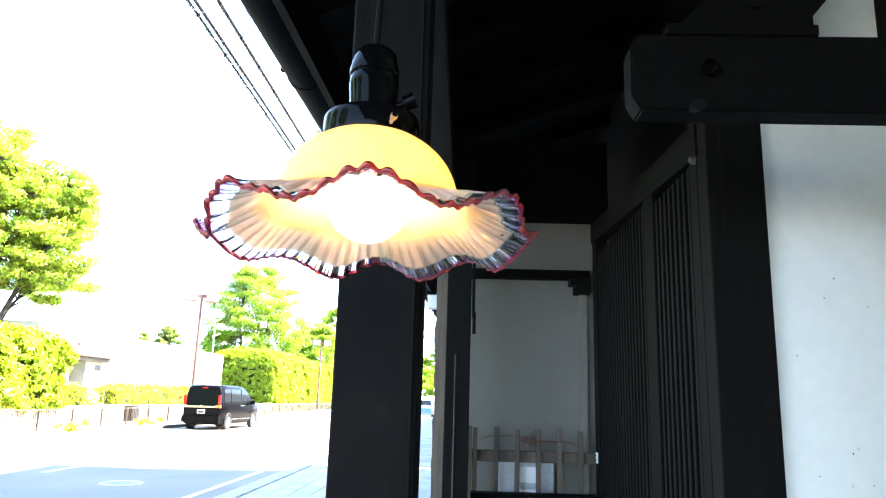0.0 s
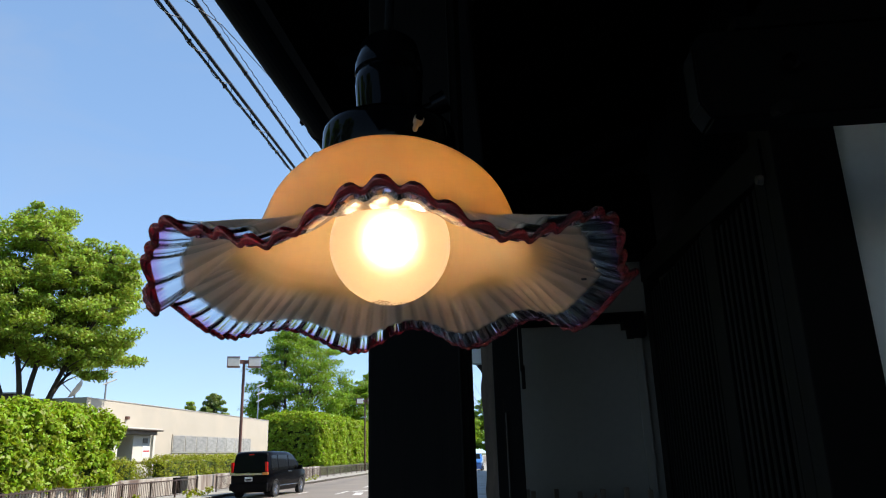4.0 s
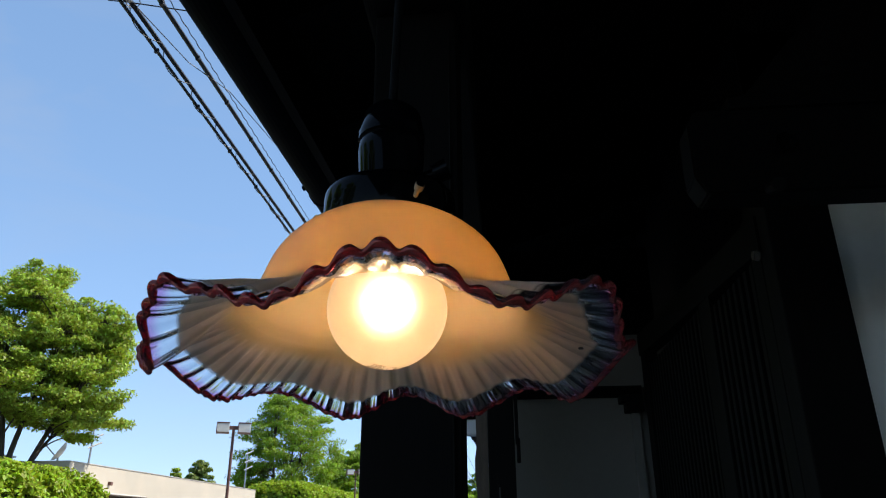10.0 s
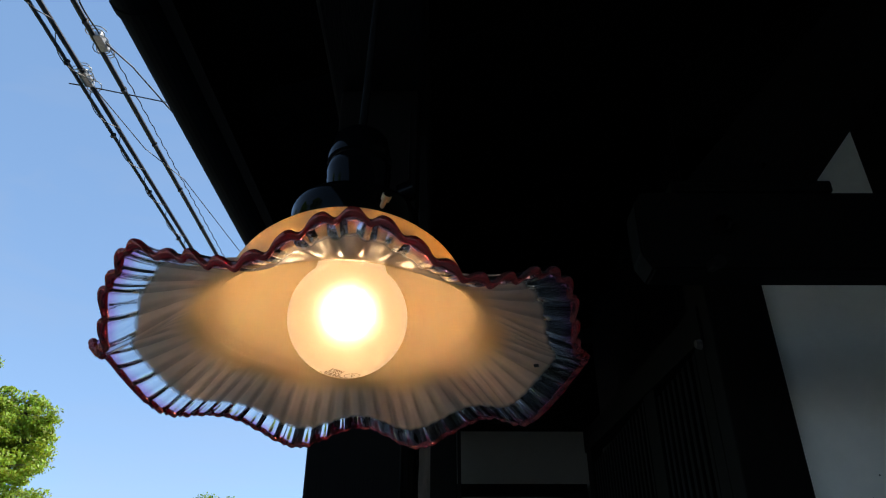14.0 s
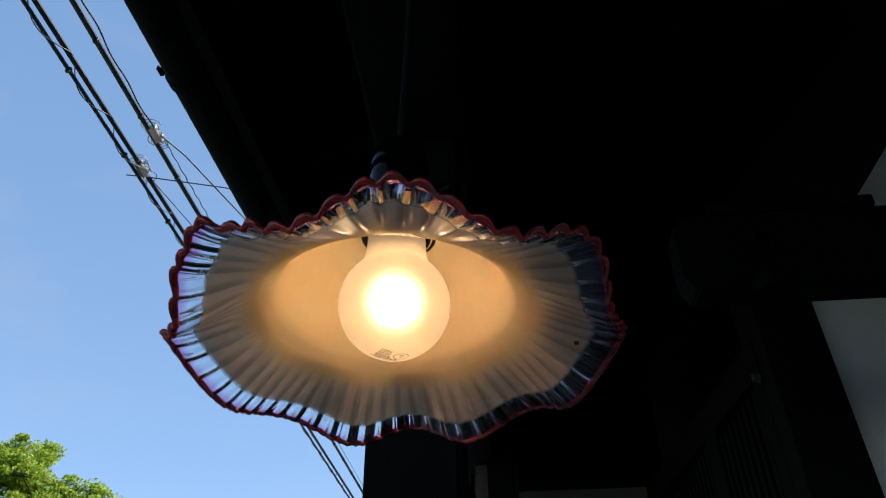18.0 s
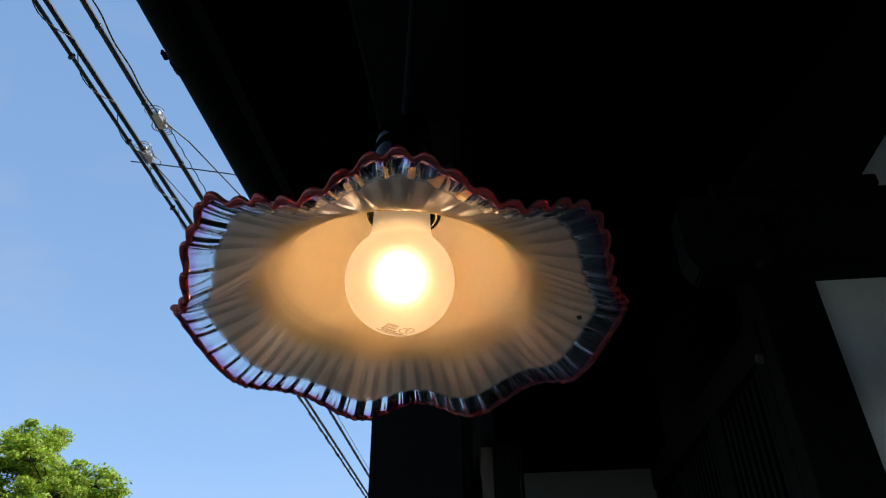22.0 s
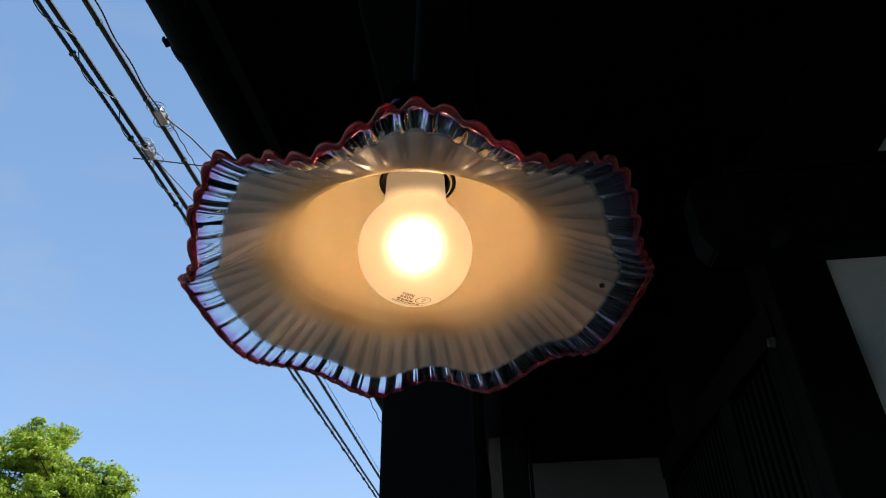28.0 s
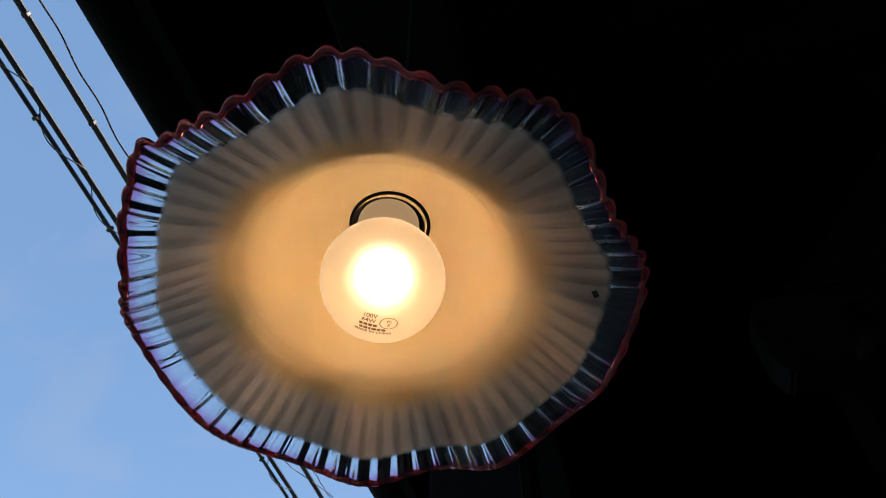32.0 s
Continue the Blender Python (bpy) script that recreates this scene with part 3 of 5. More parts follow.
# lattice front of the house
corner_post = thing("timber_post", (0.600, 1.56, 0.115), "square dark-stained corner post between lattice and plaster", "post")
bm = bmesh.new()
box(bm, (-0.063, -0.06, 0), (0.063, 0.06, 2.46), 0.004)
part("shaft", bm, M_WOOD, corner_post)
post_b = thing("timber_post", (0.990, 1.062, 0.115), "square dark-stained post behind the tie beam and brace", "post")
bm = bmesh.new()
box(bm, (-0.058, -0.06, 0), (0.060, 0.06, 2.72), 0.004)
part("shaft", bm, M_WOOD, post_b)
post_c = thing("timber_post", (0.824, 1.210, 0.115), "narrow dark-stained post before the white plaster", "post")
bm = bmesh.new()
box(bm, (-0.040, -0.040, 0), (0.040, 0.040, 2.80), 0.004)
part("shaft", bm, M_WOOD, post_c)
structure(block("wall_plaster", (0.664, 1.535, 0.115), (6.0, 1.60, 3.2), M_PLAS), "white lime plaster wall between dark posts")
structure(block("wall_board", (0.54, 1.500, 2.32), (0.80, 1.533, 3.0), M_WOODX), "dark boarding above the lattice corner")
structure(block("wall_board_upper", (0.802, 1.505, 2.74), (1.16, 1.533, 3.10), M_WOODX), "dark boarding under the eaves")
# two unseen walls, pale and placed for the light they pass and return
structure(block("wall_back", (1.50, -4.25, 0.115), (6.0, -4.15, 2.62), M_PLAS), "unseen white wall added behind the passage to bounce light")
structure(block("wall_recess", (6.0, -12, 0.115), (6.15, 1.60, 3.2), M_PLAS), "unseen plaster wall added to close the recess and bounce light")
structure(block("wall_inner", (0.72, 1.625, 0.115), (0.80, 13.2, 3.1), M_WOOD), "dark boarded wall behind the lattice")
specks = thing("plaster_scuffs", (0.79, 1.534, 1.5), "small dark scuffs on the white plaster", "stain")
for i in range(14):
    x, z = random.uniform(-0.10, 0.115), random.choice((random.uniform(-0.25, -0.12), random.uniform(-0.2, 0.45)))
    block("scuff", (x, -0.001, z), (x + random.uniform(0.0006, 0.0016), 0.0012, z + random.uniform(0.001, 0.005)), M_BARK, specks)

arm = thing("tie_beam", (0.254, 1.0, 1.936), "dark timber tie beam with a peg hole, reaching past the post", "beam")
bm = bmesh.new()
prof = [(0.0, 0.025), (0.0, 0.105), (0.012, 0.126), (2.6, 0.126), (2.6, 0.0), (0.014, 0.0)]
f0, f1 = ([bm.verts.new((x, yy, z)) for x, z in prof] for yy in (0.0, 0.05))
bm.faces.new(f0), bm.faces.new(f1[::-1])
for i in range(len(prof)):
    bm.faces.new((f0[i], f1[i], f1[(i + 1) % len(prof)], f0[(i + 1) % len(prof)]))
bmesh.ops.bevel(bm, geom=list(bm.edges), offset=0.003, segments=2, affect="EDGES")
part("timber", bm, M_WOODX, arm)
bm = bmesh.new()
lathe(bm, [(0.0005, -0.003), (0.010, -0.003), (0.012, 0.001), (0.012, 0.010)], 20)
peg = part("peg", bm, M_WOODX, arm, "round wooden peg end")
peg.location, peg.rotation_euler = (0.116, -0.004, 0.066), (radians(90), 0, 0)
bm = bmesh.new()
tube(bm, [(0, 0, 0), (0, -0.030, -0.008)], [0.008, 0.009], 14)
peg2 = part("pin", bm, M_LAT, arm, "short round pin through the beam")
peg2.location = (0.092, 0.004, 0.006)
bm = bmesh.new()
tube(bm, [(0, 0, 0), (0.004, -0.016, 0.006)], [0.006, 0.005], 10)
peg3 = part("pin", bm, M_LAT, arm, "short round pin through the beam")
peg3.location = (0.124, 0.002, 0.060)
brace = thing("timber_brace", (0.510, 1.0, 2.064), "dark diagonal timber brace above the tie beam", "brace")
bm = bmesh.new()
vs = [bm.verts.new((x, y, z)) for y in (0.002, 0.048) for x, z in ((-0.19, 0), (0.0, 0), (0.421, 0.518), (0.421, 0.722))]
for f in ((0, 1, 2, 3), (7, 6, 5, 4), (0, 4, 5, 1), (1, 5, 6, 2), (2, 6, 7, 3), (3, 7, 4, 0)):
    bm.faces.new([vs[i] for i in f])
part("timber", bm, M_WOODX, brace)
block("foot_plate", (-0.20, -0.006, -0.004), (0.03, 0.056, 0.014), M_WOODX, brace, bevel=0.003)
for dx, dz in ((-0.06, 0.05), (0.33, 0.50)):
    bm = bmesh.new()
    tube(bm, [(dx, 0.006, dz), (dx, -0.006, dz)], [0.010, 0.008], 10)
    part("peg", bm, M_LAT, brace)

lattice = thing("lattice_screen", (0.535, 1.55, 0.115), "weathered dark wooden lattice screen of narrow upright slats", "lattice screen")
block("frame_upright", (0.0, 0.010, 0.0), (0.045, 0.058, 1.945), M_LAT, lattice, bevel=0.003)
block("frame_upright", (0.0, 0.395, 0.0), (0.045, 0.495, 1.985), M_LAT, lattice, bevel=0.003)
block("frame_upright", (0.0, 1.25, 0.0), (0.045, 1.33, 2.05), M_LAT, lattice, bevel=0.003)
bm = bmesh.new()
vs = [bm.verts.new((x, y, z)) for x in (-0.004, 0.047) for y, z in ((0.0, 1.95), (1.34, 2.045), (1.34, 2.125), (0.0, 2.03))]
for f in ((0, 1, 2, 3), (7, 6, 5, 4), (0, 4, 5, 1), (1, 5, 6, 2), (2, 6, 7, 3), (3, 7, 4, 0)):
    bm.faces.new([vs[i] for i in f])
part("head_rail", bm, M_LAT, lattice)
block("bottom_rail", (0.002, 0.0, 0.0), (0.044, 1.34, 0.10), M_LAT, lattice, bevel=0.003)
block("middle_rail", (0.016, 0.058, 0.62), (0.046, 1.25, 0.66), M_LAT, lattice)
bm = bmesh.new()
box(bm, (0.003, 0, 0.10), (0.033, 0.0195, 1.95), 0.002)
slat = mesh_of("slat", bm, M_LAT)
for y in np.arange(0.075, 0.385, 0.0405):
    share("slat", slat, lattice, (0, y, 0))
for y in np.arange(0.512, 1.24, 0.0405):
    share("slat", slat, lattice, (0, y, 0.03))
bm = bmesh.new()
tube(bm, [(0, 0, 0), (-0.012, 0, 0)], [0.012, 0.009], 12)
share("bolt", mesh_of("bolt", bm, M_BARK), lattice, (-0.002, 0.012, 1.945), "rusty bolt head")
latch = thing("latch_plate", (0.530, 2.82, 1.30), "small worn brass hasp on the lattice edge", "latch")
bm = bmesh.new()
box(bm, (-0.004, -0.012, -0.02), (0.002, 0.012, 0.02), 0.002)
part("plate", bm, M_PAPER, latch)
bm = bmesh.new()
for z in (-0.009, 0.009):
    tube(bm, [(-0.002, 0, z), (-0.007, 0, z)], 0.004, 8)
part("screw", bm, M_INK, latch)

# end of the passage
structure(block("wall_end", (-0.06, 2.97, 0.115), (0.60, 3.05, 2.30), M_PLASY), "aged cream plaster wall at the passage end, coloured darker for its shade")
structure(block("beam_end", (-0.10, 2.86, 2.265), (0.60, 3.05, 2.60), M_WOODX), "dark beam over the end wall")
structure(block("lintel", (-0.02, 2.925, 2.013), (0.534, 2.968, 2.052), M_WOODX), "thin dark timber rail across the plaster")
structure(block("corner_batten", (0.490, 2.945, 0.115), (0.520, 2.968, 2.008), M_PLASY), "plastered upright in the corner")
blockb = thing("timber_bracket", (0.485, 2.91, 1.985), "small dark stepped timber bracket under the rail", "bracket")
bm = bmesh.new()
box(bm, (-0.04, -0.02, 0.0), (0.045, 0.055, 0.027), 0.003)
box(bm, (-0.02, -0.02, -0.035), (0.045, 0.055, 0.0), 0.003)
part("stepped_block", bm, M_WOOD, blockb)
pass_post = thing("timber_post", (-0.013, 2.60, 0.115), "dark timber post beside the passage opening", "post")
bm = bmesh.new()
box(bm, (-0.045, -0.005, 0), (0.045, 0.11, 2.30), 0.004)
part("shaft", bm, M_WOOD, pass_post)
rough = thing("weathered_board", (-0.079, 2.615, 0.115), "weathered grey board with a ragged edge beside the post", "board")
bm = bmesh.new()
zs = np.linspace(0, 2.2, 60)
pts = [(-0.020 + 0.008 * noise.noise((0, 0, z * 9)) + 0.004 * noise.noise((4, 0, z * 40)), z) for z in zs]
fr, bk = ([(bm.verts.new((x, yy, z)), bm.verts.new((0.020, yy, z))) for x, z in pts] for yy in (0, 0.03))
for i in range(len(pts) - 1):
    bm.faces.new((fr[i][0], fr[i][1], fr[i + 1][1], fr[i + 1][0])), bm.faces.new((bk[i][0], bk[i + 1][0], bk[i + 1][1], bk[i][1]))
    bm.faces.new((fr[i][0], fr[i + 1][0], bk[i + 1][0], bk[i][0])), bm.faces.new((fr[i][1], bk[i][1], bk[i + 1][1], fr[i + 1][1]))
part("plank", bm, M_OLD, rough)
strip = thing("metal_rod", (-0.022, 2.585, 0.115), "thin grey metal rod standing against the post", "rod")
bm = bmesh.new()
tube(bm, [(0, 0, 0), (0.0, 0, 1.55)], [0.004, 0.0025], 6)
part("rod", bm, M_BARK, strip)
hang = thing("hanging_strap", (0.040, 2.58, 1.80), "dark strap hanging from the beam beside the post", "strap")
bm = bmesh.new()
box(bm, (-0.006, -0.004, 0.0), (0.006, 0.004, 0.46))
box(bm, (-0.003, -0.004, -0.06), (0.010, 0.004, 0.02), 0.003)
part("strap", bm, M_WOOD, hang)
lamp_out = thing("wall_lantern", (-0.115, 2.72, 1.846), "small white lantern hanging outside the opening", "lantern")
bm = bmesh.new()
box(bm, (-0.022, -0.022, 0), (0.022, 0.022, 0.055), 0.006)
part("glass", bm, M_PAPER, lamp_out)
block("cap", (-0.026, -0.026, 0.055), (0.026, 0.026, 0.066), M_BAKE, lamp_out)
block("hanger", (-0.004, -0.004, 0.066), (0.004, 0.004, 0.50), M_BAKE, lamp_out)

wicket = thing("picket_gate", (0.0, 2.86, 0.115), "low weathered picket gate with a single rail", "gate")
bm = bmesh.new()
box(bm, (-0.009, -0.009, 0.0), (0.009, 0.009, 1.285), 0.002)
pk = mesh_of("picket", bm, M_OLD)
for i in range(6):
    share("picket", pk, wicket, (0.060 + 0.083 * i, 0, 0.006 * math.sin(i * 2.1)))
block("end_upright", (0.022, -0.014, 0), (0.048, 0.014, 1.29), M_OLD, wicket)
block("rail", (0.03, 0.010, 1.155), (0.53, 0.032, 1.198), M_OLD, wicket, bevel=0.003)
block("rail", (0.03, 0.010, 0.30), (0.53, 0.032, 0.345), M_OLD, wicket, bevel=0.003)
twig = thing("dry_vine", (0.27, 2.845, 1.35), "dry twisted vine twig on the gate pickets", "vine")
bm = bmesh.new()
tube(bm, [(-0.20, 0, 0.0), (-0.15, 0, 0.018), (-0.05, 0, 0.022), (0.0, 0, 0.005), (0.08, 0, 0.004), (0.14, 0, 0.003), (0.20, 0, -0.008)], [0.0015, 0.002, 0.002, 0.003, 0.003, 0.0025, 0.0015], 5)
part("stem", bm, M_VINE, twig)
for i in range(26):
    bm = bmesh.new()
    a = Vector((random.uniform(-0.03, 0.02), random.uniform(-0.01, 0.01), random.uniform(-0.01, 0.02)))
    tube(bm, [a, a + Vector((random.uniform(-0.025, 0.025), random.uniform(-0.015, 0.015), random.uniform(-0.015, 0.02)))], [0.003, 0.001], 4)
    part("shoot", bm, M_VINE, twig)
meter = thing("utility_box", (0.27, 2.945, 0.80), "pale grey utility box with a louvred front", "utility box")
block("body", (-0.112, -0.02, 0), (0.108, 0.022, 0.475), M_BOX, meter, bevel=0.006)
block("front_panel", (-0.035, -0.027, 0.05), (0.040, -0.02, 0.45), M_PAPER, meter, bevel=0.004)
for i in range(6):
    block("louvre", (-0.030, -0.033, 0.09 + 0.055 * i), (0.035, -0.027, 0.115 + 0.055 * i), M_BOX, meter)
shelf = thing("dark_shelf", (0.285, 2.80, 1.06), "dark stained board across the foot of the gate", "shelf")
block("board", (-0.24, -0.02, 0.0), (0.24, 0.05, 0.102), M_WOODX, shelf, bevel=0.004)
card = thing("notice_card", (0.315, 2.772, 1.095), "white card with black writing on the dark board", "card")
block("card", (-0.058, -0.002, 0), (0.058, 0.002, 0.055), M_PAPER, card)
block("writing", (-0.010, -0.004, 0.010), (-0.004, -0.002, 0.045), M_INK, card)
block("writing", (0.030, -0.004, 0.020), (0.042, -0.002, 0.045), M_INK, card)

# unseen upper storey and roofs, added and sized to throw the shade on the road
structure(block("wall_upper", (0.75, -14, 3.1), (8.0, 15.6, 9.0), M_PLAS), "unseen upper storey, its height chosen for the shadow on the road")
bm = bmesh.new()
vs = [bm.verts.new((x, y, z)) for y in (-14.5, 15.9) for x, z in ((-0.1, 8.9), (4.4, 10.5), (8.9, 8.9), (8.9, 9.1), (4.4, 10.72), (-0.1, 9.1))]
for f in ((0, 1, 4, 5), (1, 2, 3, 4), (11, 10, 7, 6), (10, 9, 8, 7), (0, 6, 7, 1), (1, 7, 8, 2), (2, 8, 9, 3), (3, 9, 10, 4), (4, 10, 11, 5), (5, 11, 6, 0)):
    bm.faces.new([vs[i] for i in f])
structure(part("roof", bm, M_ROOF), "unseen gable roof, added to shade the road")
bm = bmesh.new()
vs = [bm.verts.new((x, y, soffit(x) + z)) for x in (-0.50, 1.9) for y in (-6, 13) for z in (0.025, 0.09)]
for f in ((0, 1, 3, 2), (4, 6, 7, 5), (0, 4, 5, 1), (2, 3, 7, 6), (0, 2, 6, 4), (1, 5, 7, 3)):
    bm.faces.new([vs[i] for i in f])
structure(part("roof_eaves", bm, M_ROOF), "tiled lower roof over the eaves").matrix_world = EAVES_TURN
structure(block("wall_north", (0.60, 16.0, 0.0), (9.0, 60, 3.3), M_PLASY), "unseen low neighbouring wall, added along the street")
bm = bmesh.new()
vs = [bm.verts.new((x, y, z)) for y in (15.95, 60.5) for x, z in ((-0.3, 3.05), (4.8, 4.9), (9.6, 3.05), (9.6, 3.2), (4.8, 5.08), (-0.3, 3.2))]
for f in ((0, 1, 4, 5), (1, 2, 3, 4), (11, 10, 7, 6), (10, 9, 8, 7), (0, 6, 7, 1), (1, 7, 8, 2), (2, 8, 9, 3), (3, 9, 10, 4), (4, 10, 11, 5), (5, 11, 6, 0)):
    bm.faces.new([vs[i] for i in f])
structure(part("roof_north", bm, M_ROOF), "unseen roof added over the neighbouring wall")

# ---- the pendant lamp ----
CX, CY = -0.069, 0.534
lamp = thing("pendant_lamp", (CX, CY, 0), "lit pendant lamp, ruffled opal glass shade with cranberry red edge", "pendant lamp")
# the ruffle: eight raised points with dips between, each a little different (degrees, reach and height in millimetres)
RUFFLE = [(-134.0, 127.6, 27.2), (-123.5, 133.6, 32.2), (-116.0, 127.3, 26.0), (-102.8, 125.6, 18.0), (-82.0, 130.0, 36.2), (-59.3, 126.7, 19.1),
          (-36.6, 132.3, 35.4), (-15.0, 123.2, 21.0), (6.7, 131.6, 30.1), (29.4, 120.2, 10.9), (52.0, 128.0, 25.7), (72.0, 119.4, 10.1),
          (92.0, 130.5, 28.2), (112.0, 118.3, 9.7), (132.0, 129.7, 25.3), (158.0, 120.0, 13.3), (184.0, 128.6, 29.4), (210.2, 117.2, 8.6),
          (226.0, 127.6, 27.2)]


def ruffle(a):
    """Reach and height of the rim, in metres, towards the angle a."""
    d = (math.degrees(a) - RUFFLE[0][0]) % 360 + RUFFLE[0][0]
    for (d0, r0, z0), (d1, r1, z1) in zip(RUFFLE, RUFFLE[1:]):
        if d <= d1:
            f = (1 - math.cos((d - d0) / (d1 - d0) * math.pi)) / 2
            return (r0 + (r1 - r0) * f) / 1000, 1.6 + (z0 + (z1 - z0) * f) / 1000


PROFILE = [(0.0215, 1.7045), (0.0280, 1.7045), (0.0350, 1.7030), (0.0405, 1.7003), (0.0490, 1.6945), (0.0575, 1.6860), (0.0640, 1.6755), (0.0685, 1.6630), (0.0722, 1.6535), (0.0762, 1.6478),
           (0.0800, 1.6451), (0.0840, 1.6433), (0.0890, 1.6412), (0.0940, 1.6390), (0.104, 1.6342), (0.114, 1.6294), (0.1235, 1.6257), (0.1315, 1.6235)]


def spline(pts, n):
    p = np.array([pts[0]] + list(pts) + [pts[-1]])
    out = []
    for i in range(1, len(p) - 2):
        for t in np.linspace(0, 1, n, endpoint=False):
            a, b, c, d = p[i - 1], p[i], p[i + 1], p[i + 2]
            out.append(0.5 * (2 * b + (c - a) * t + (2 * a - 5 * b + 4 * c - d) * t * t + (3 * b - a - 3 * c + d) * t ** 3))
    return out + [p[-2]]


def smooth01(x):
    x = min(1.0, max(0.0, x))
    return x * x * (3 - 2 * x)


FLUTES, AROUND = 62, 1116


def shade_point(r, z, a, side):
    """A point of the shade's outer (0) or inner (1) face."""
    w, f = max(0.0, (r - 0.076) / 0.0555), smooth01((r - 0.0835) / 0.020)
    reach, height = ruffle(a)
    q = FLUTES * a + 0.8 * math.sin(3 * a)
    fl = (math.cos(q) - 0.2 * math.cos(2 * q)) * (1 + 0.16 * math.sin(7 * a + 1) + 0.14 * math.sin(12 * a))
    z = z + w ** 1.1 * (height - 1.6235) + (0.0015 - 0.0003 * w) * f * fl
    r = r + w ** 1.1 * (reach - 0.1315) + 0.0009 * w * w * fl
    if side:
        t = 0.0027 + f * ((0.00022 + 0.00120 * min(1.0, w * w)) * fl + (0.00012 + 0.00026 * w * w) * math.cos(2 * q + 1) + 0.00013 * w * w * math.cos(3 * q + 2 + 9 * a))
        if r < 0.0760:
            k = smooth01((r - 0.035) / 0.03)
            r, z = r - t * 0.85 * k, z - t * (1 - 0.5 * k)
        else:
            z = z - t
    return (r * math.cos(a), r * math.sin(a), z)


prof = [(r, z - 0.0025 * smooth01((z - 1.65) / 0.05)) for r, z in spline(PROFILE, 3)]
verts, faces = [], []
loop = [(r, z, 0) for r, z in prof] + [(r, z, 1) for r, z in prof[::-1]]
for r, z, s in loop:
    verts += [shade_point(r, z, k * math.tau / AROUND, s) for k in range(AROUND)]
for i in range(len(loop)):
    j = (i + 1) % len(loop)
    faces += [(i * AROUND + k, i * AROUND + (k + 1) % AROUND, j * AROUND + (k + 1) % AROUND, j * AROUND + k) for k in range(AROUND)]
shade = raw("shade", verts, [f[::-1] for f in faces], M_SHADE, lamp, True)
flat = shade.data.uv_layers.new(name="around_and_out")
lay = np.empty((len(faces), 4, 2))
for i in range(len(loop)):
    j = (i + 1) % len(loop)
    k = np.arange(AROUND)
    rows = slice(i * AROUND, (i + 1) * AROUND)
    lay[rows, :, 0] = np.stack([k, k + 1, k + 1, k], 1)[:, ::-1] / AROUND
    lay[rows, :, 1] = np.array([loop[i][0], loop[i][0], loop[j][0], loop[j][0]])[::-1]
flat.data.foreach_set("uv", lay.ravel())
tagged(shade, "ruffled milk-white glass shade with fluted clear edge")
bm = bmesh.new()
edge = [Vector(shade_point(0.1318, 1.6225, k * math.tau / AROUND, 0)) for k in range(AROUND)]
rings = []
for k in range(AROUND):
    out_dir = Vector((edge[k].x, edge[k].y, 0)).normalized()
    rings.append([bm.verts.new(edge[k] + (out_dir * math.cos(q * math.tau / 12) + Vector((0, 0, 1)) * math.sin(q * math.tau / 12)) * (0.0019 + 0.0003 * math.cos(FLUTES * k * math.tau / AROUND + 0.8 * math.sin(3 * k * math.tau / AROUND)))) for q in range(12)])
for k in range(AROUND):
    a, b = rings[k], rings[(k + 1) % AROUND]
    for q in range(12):
        bm.faces.new((a[q], b[q], b[(q + 1) % 12], a[(q + 1) % 12]))
part("rim_bead", bm, M_BEAD, shade, "wavy cranberry-red glass rim", True)
bm = bmesh.new()
box(bm, (-0.0014, -0.0038, -0.0004), (0.0014, 0.0038, 0.0004), 0.0003)
fleck = part("fleck", bm, M_INK, shade, "dark fleck baked into the glass")
fleck.location, fleck.rotation_euler = (0.1067, 0.0231, 1.6310), (0.1, 0, radians(-12))

bm = bmesh.new()
lathe(bm, [(0.0350, 1.7050), (0.0364, 1.7012), (0.0376, 1.7012), (0.0382, 1.7025), (0.0382, 1.7175), (0.0378, 1.7198), (0.0366, 1.7218), (0.0342, 1.7232), (0.0205, 1.7275), (0.0001, 1.7290)], 64)
holder = part("shade_holder", bm, M_BAKE, lamp, "glossy black cap over the shade's neck", True)
holder.location.z = -0.0034
bm = bmesh.new()
lathe(bm, [(0.0001, 1.7320), (0.0185, 1.7320), (0.0192, 1.745), (0.0200, 1.756), (0.0198, 1.7615), (0.0188, 1.7632), (0.0188, 1.7640), (0.0202, 1.7650), (0.0202, 1.7690), (0.0196, 1.7715),
           (0.0172, 1.7830), (0.0135, 1.7870), (0.0060, 1.7895), (0.0001, 1.7900)], 48)
part("socket", bm, M_BAKE, lamp, "glossy black moulded bulb socket", True).location.z = -0.0085
bm = bmesh.new()
tube(bm, [(0.016, -0.002, 1.7280), (0.026, -0.003, 1.7315)], [0.0035, 0.0035], 12)
tube(bm, [(0.0262, -0.003, 1.7312), (0.0345, -0.004, 1.7345)], [0.0062, 0.0068], 16)
part("switch_knob", bm, M_BAKE, lamp, "black turn knob on the socket's side", True)
bm = bmesh.new()
lathe(bm, [(0.0192, 1.6990), (0.0225, 1.6966), (0.0248, 1.6980), (0.0248, 1.7010), (0.0192, 1.7010)], 48, True)
part("socket_mouth", bm, M_BAKE, lamp, "dark ring round the bulb's neck", True).location = (0.0014, -0.0012, 0.0020)
bm = bmesh.new()
tube(bm, [(0, 0.002, -0.001), (0.0, -0.0060, 0.0034)], 0.0014, 10)
tube(bm, [(0.0, -0.0058, 0.0032), (0.0, -0.0088, 0.0050)], [0.0025, 0.0028], 16)
screw = mesh_of("set_screw", bm, M_BRASS)
bm = bmesh.new()
tube(bm, [(0.0, -0.0086, 0.00488), (0.0, -0.0092, 0.00524)], 0.0022, 16)
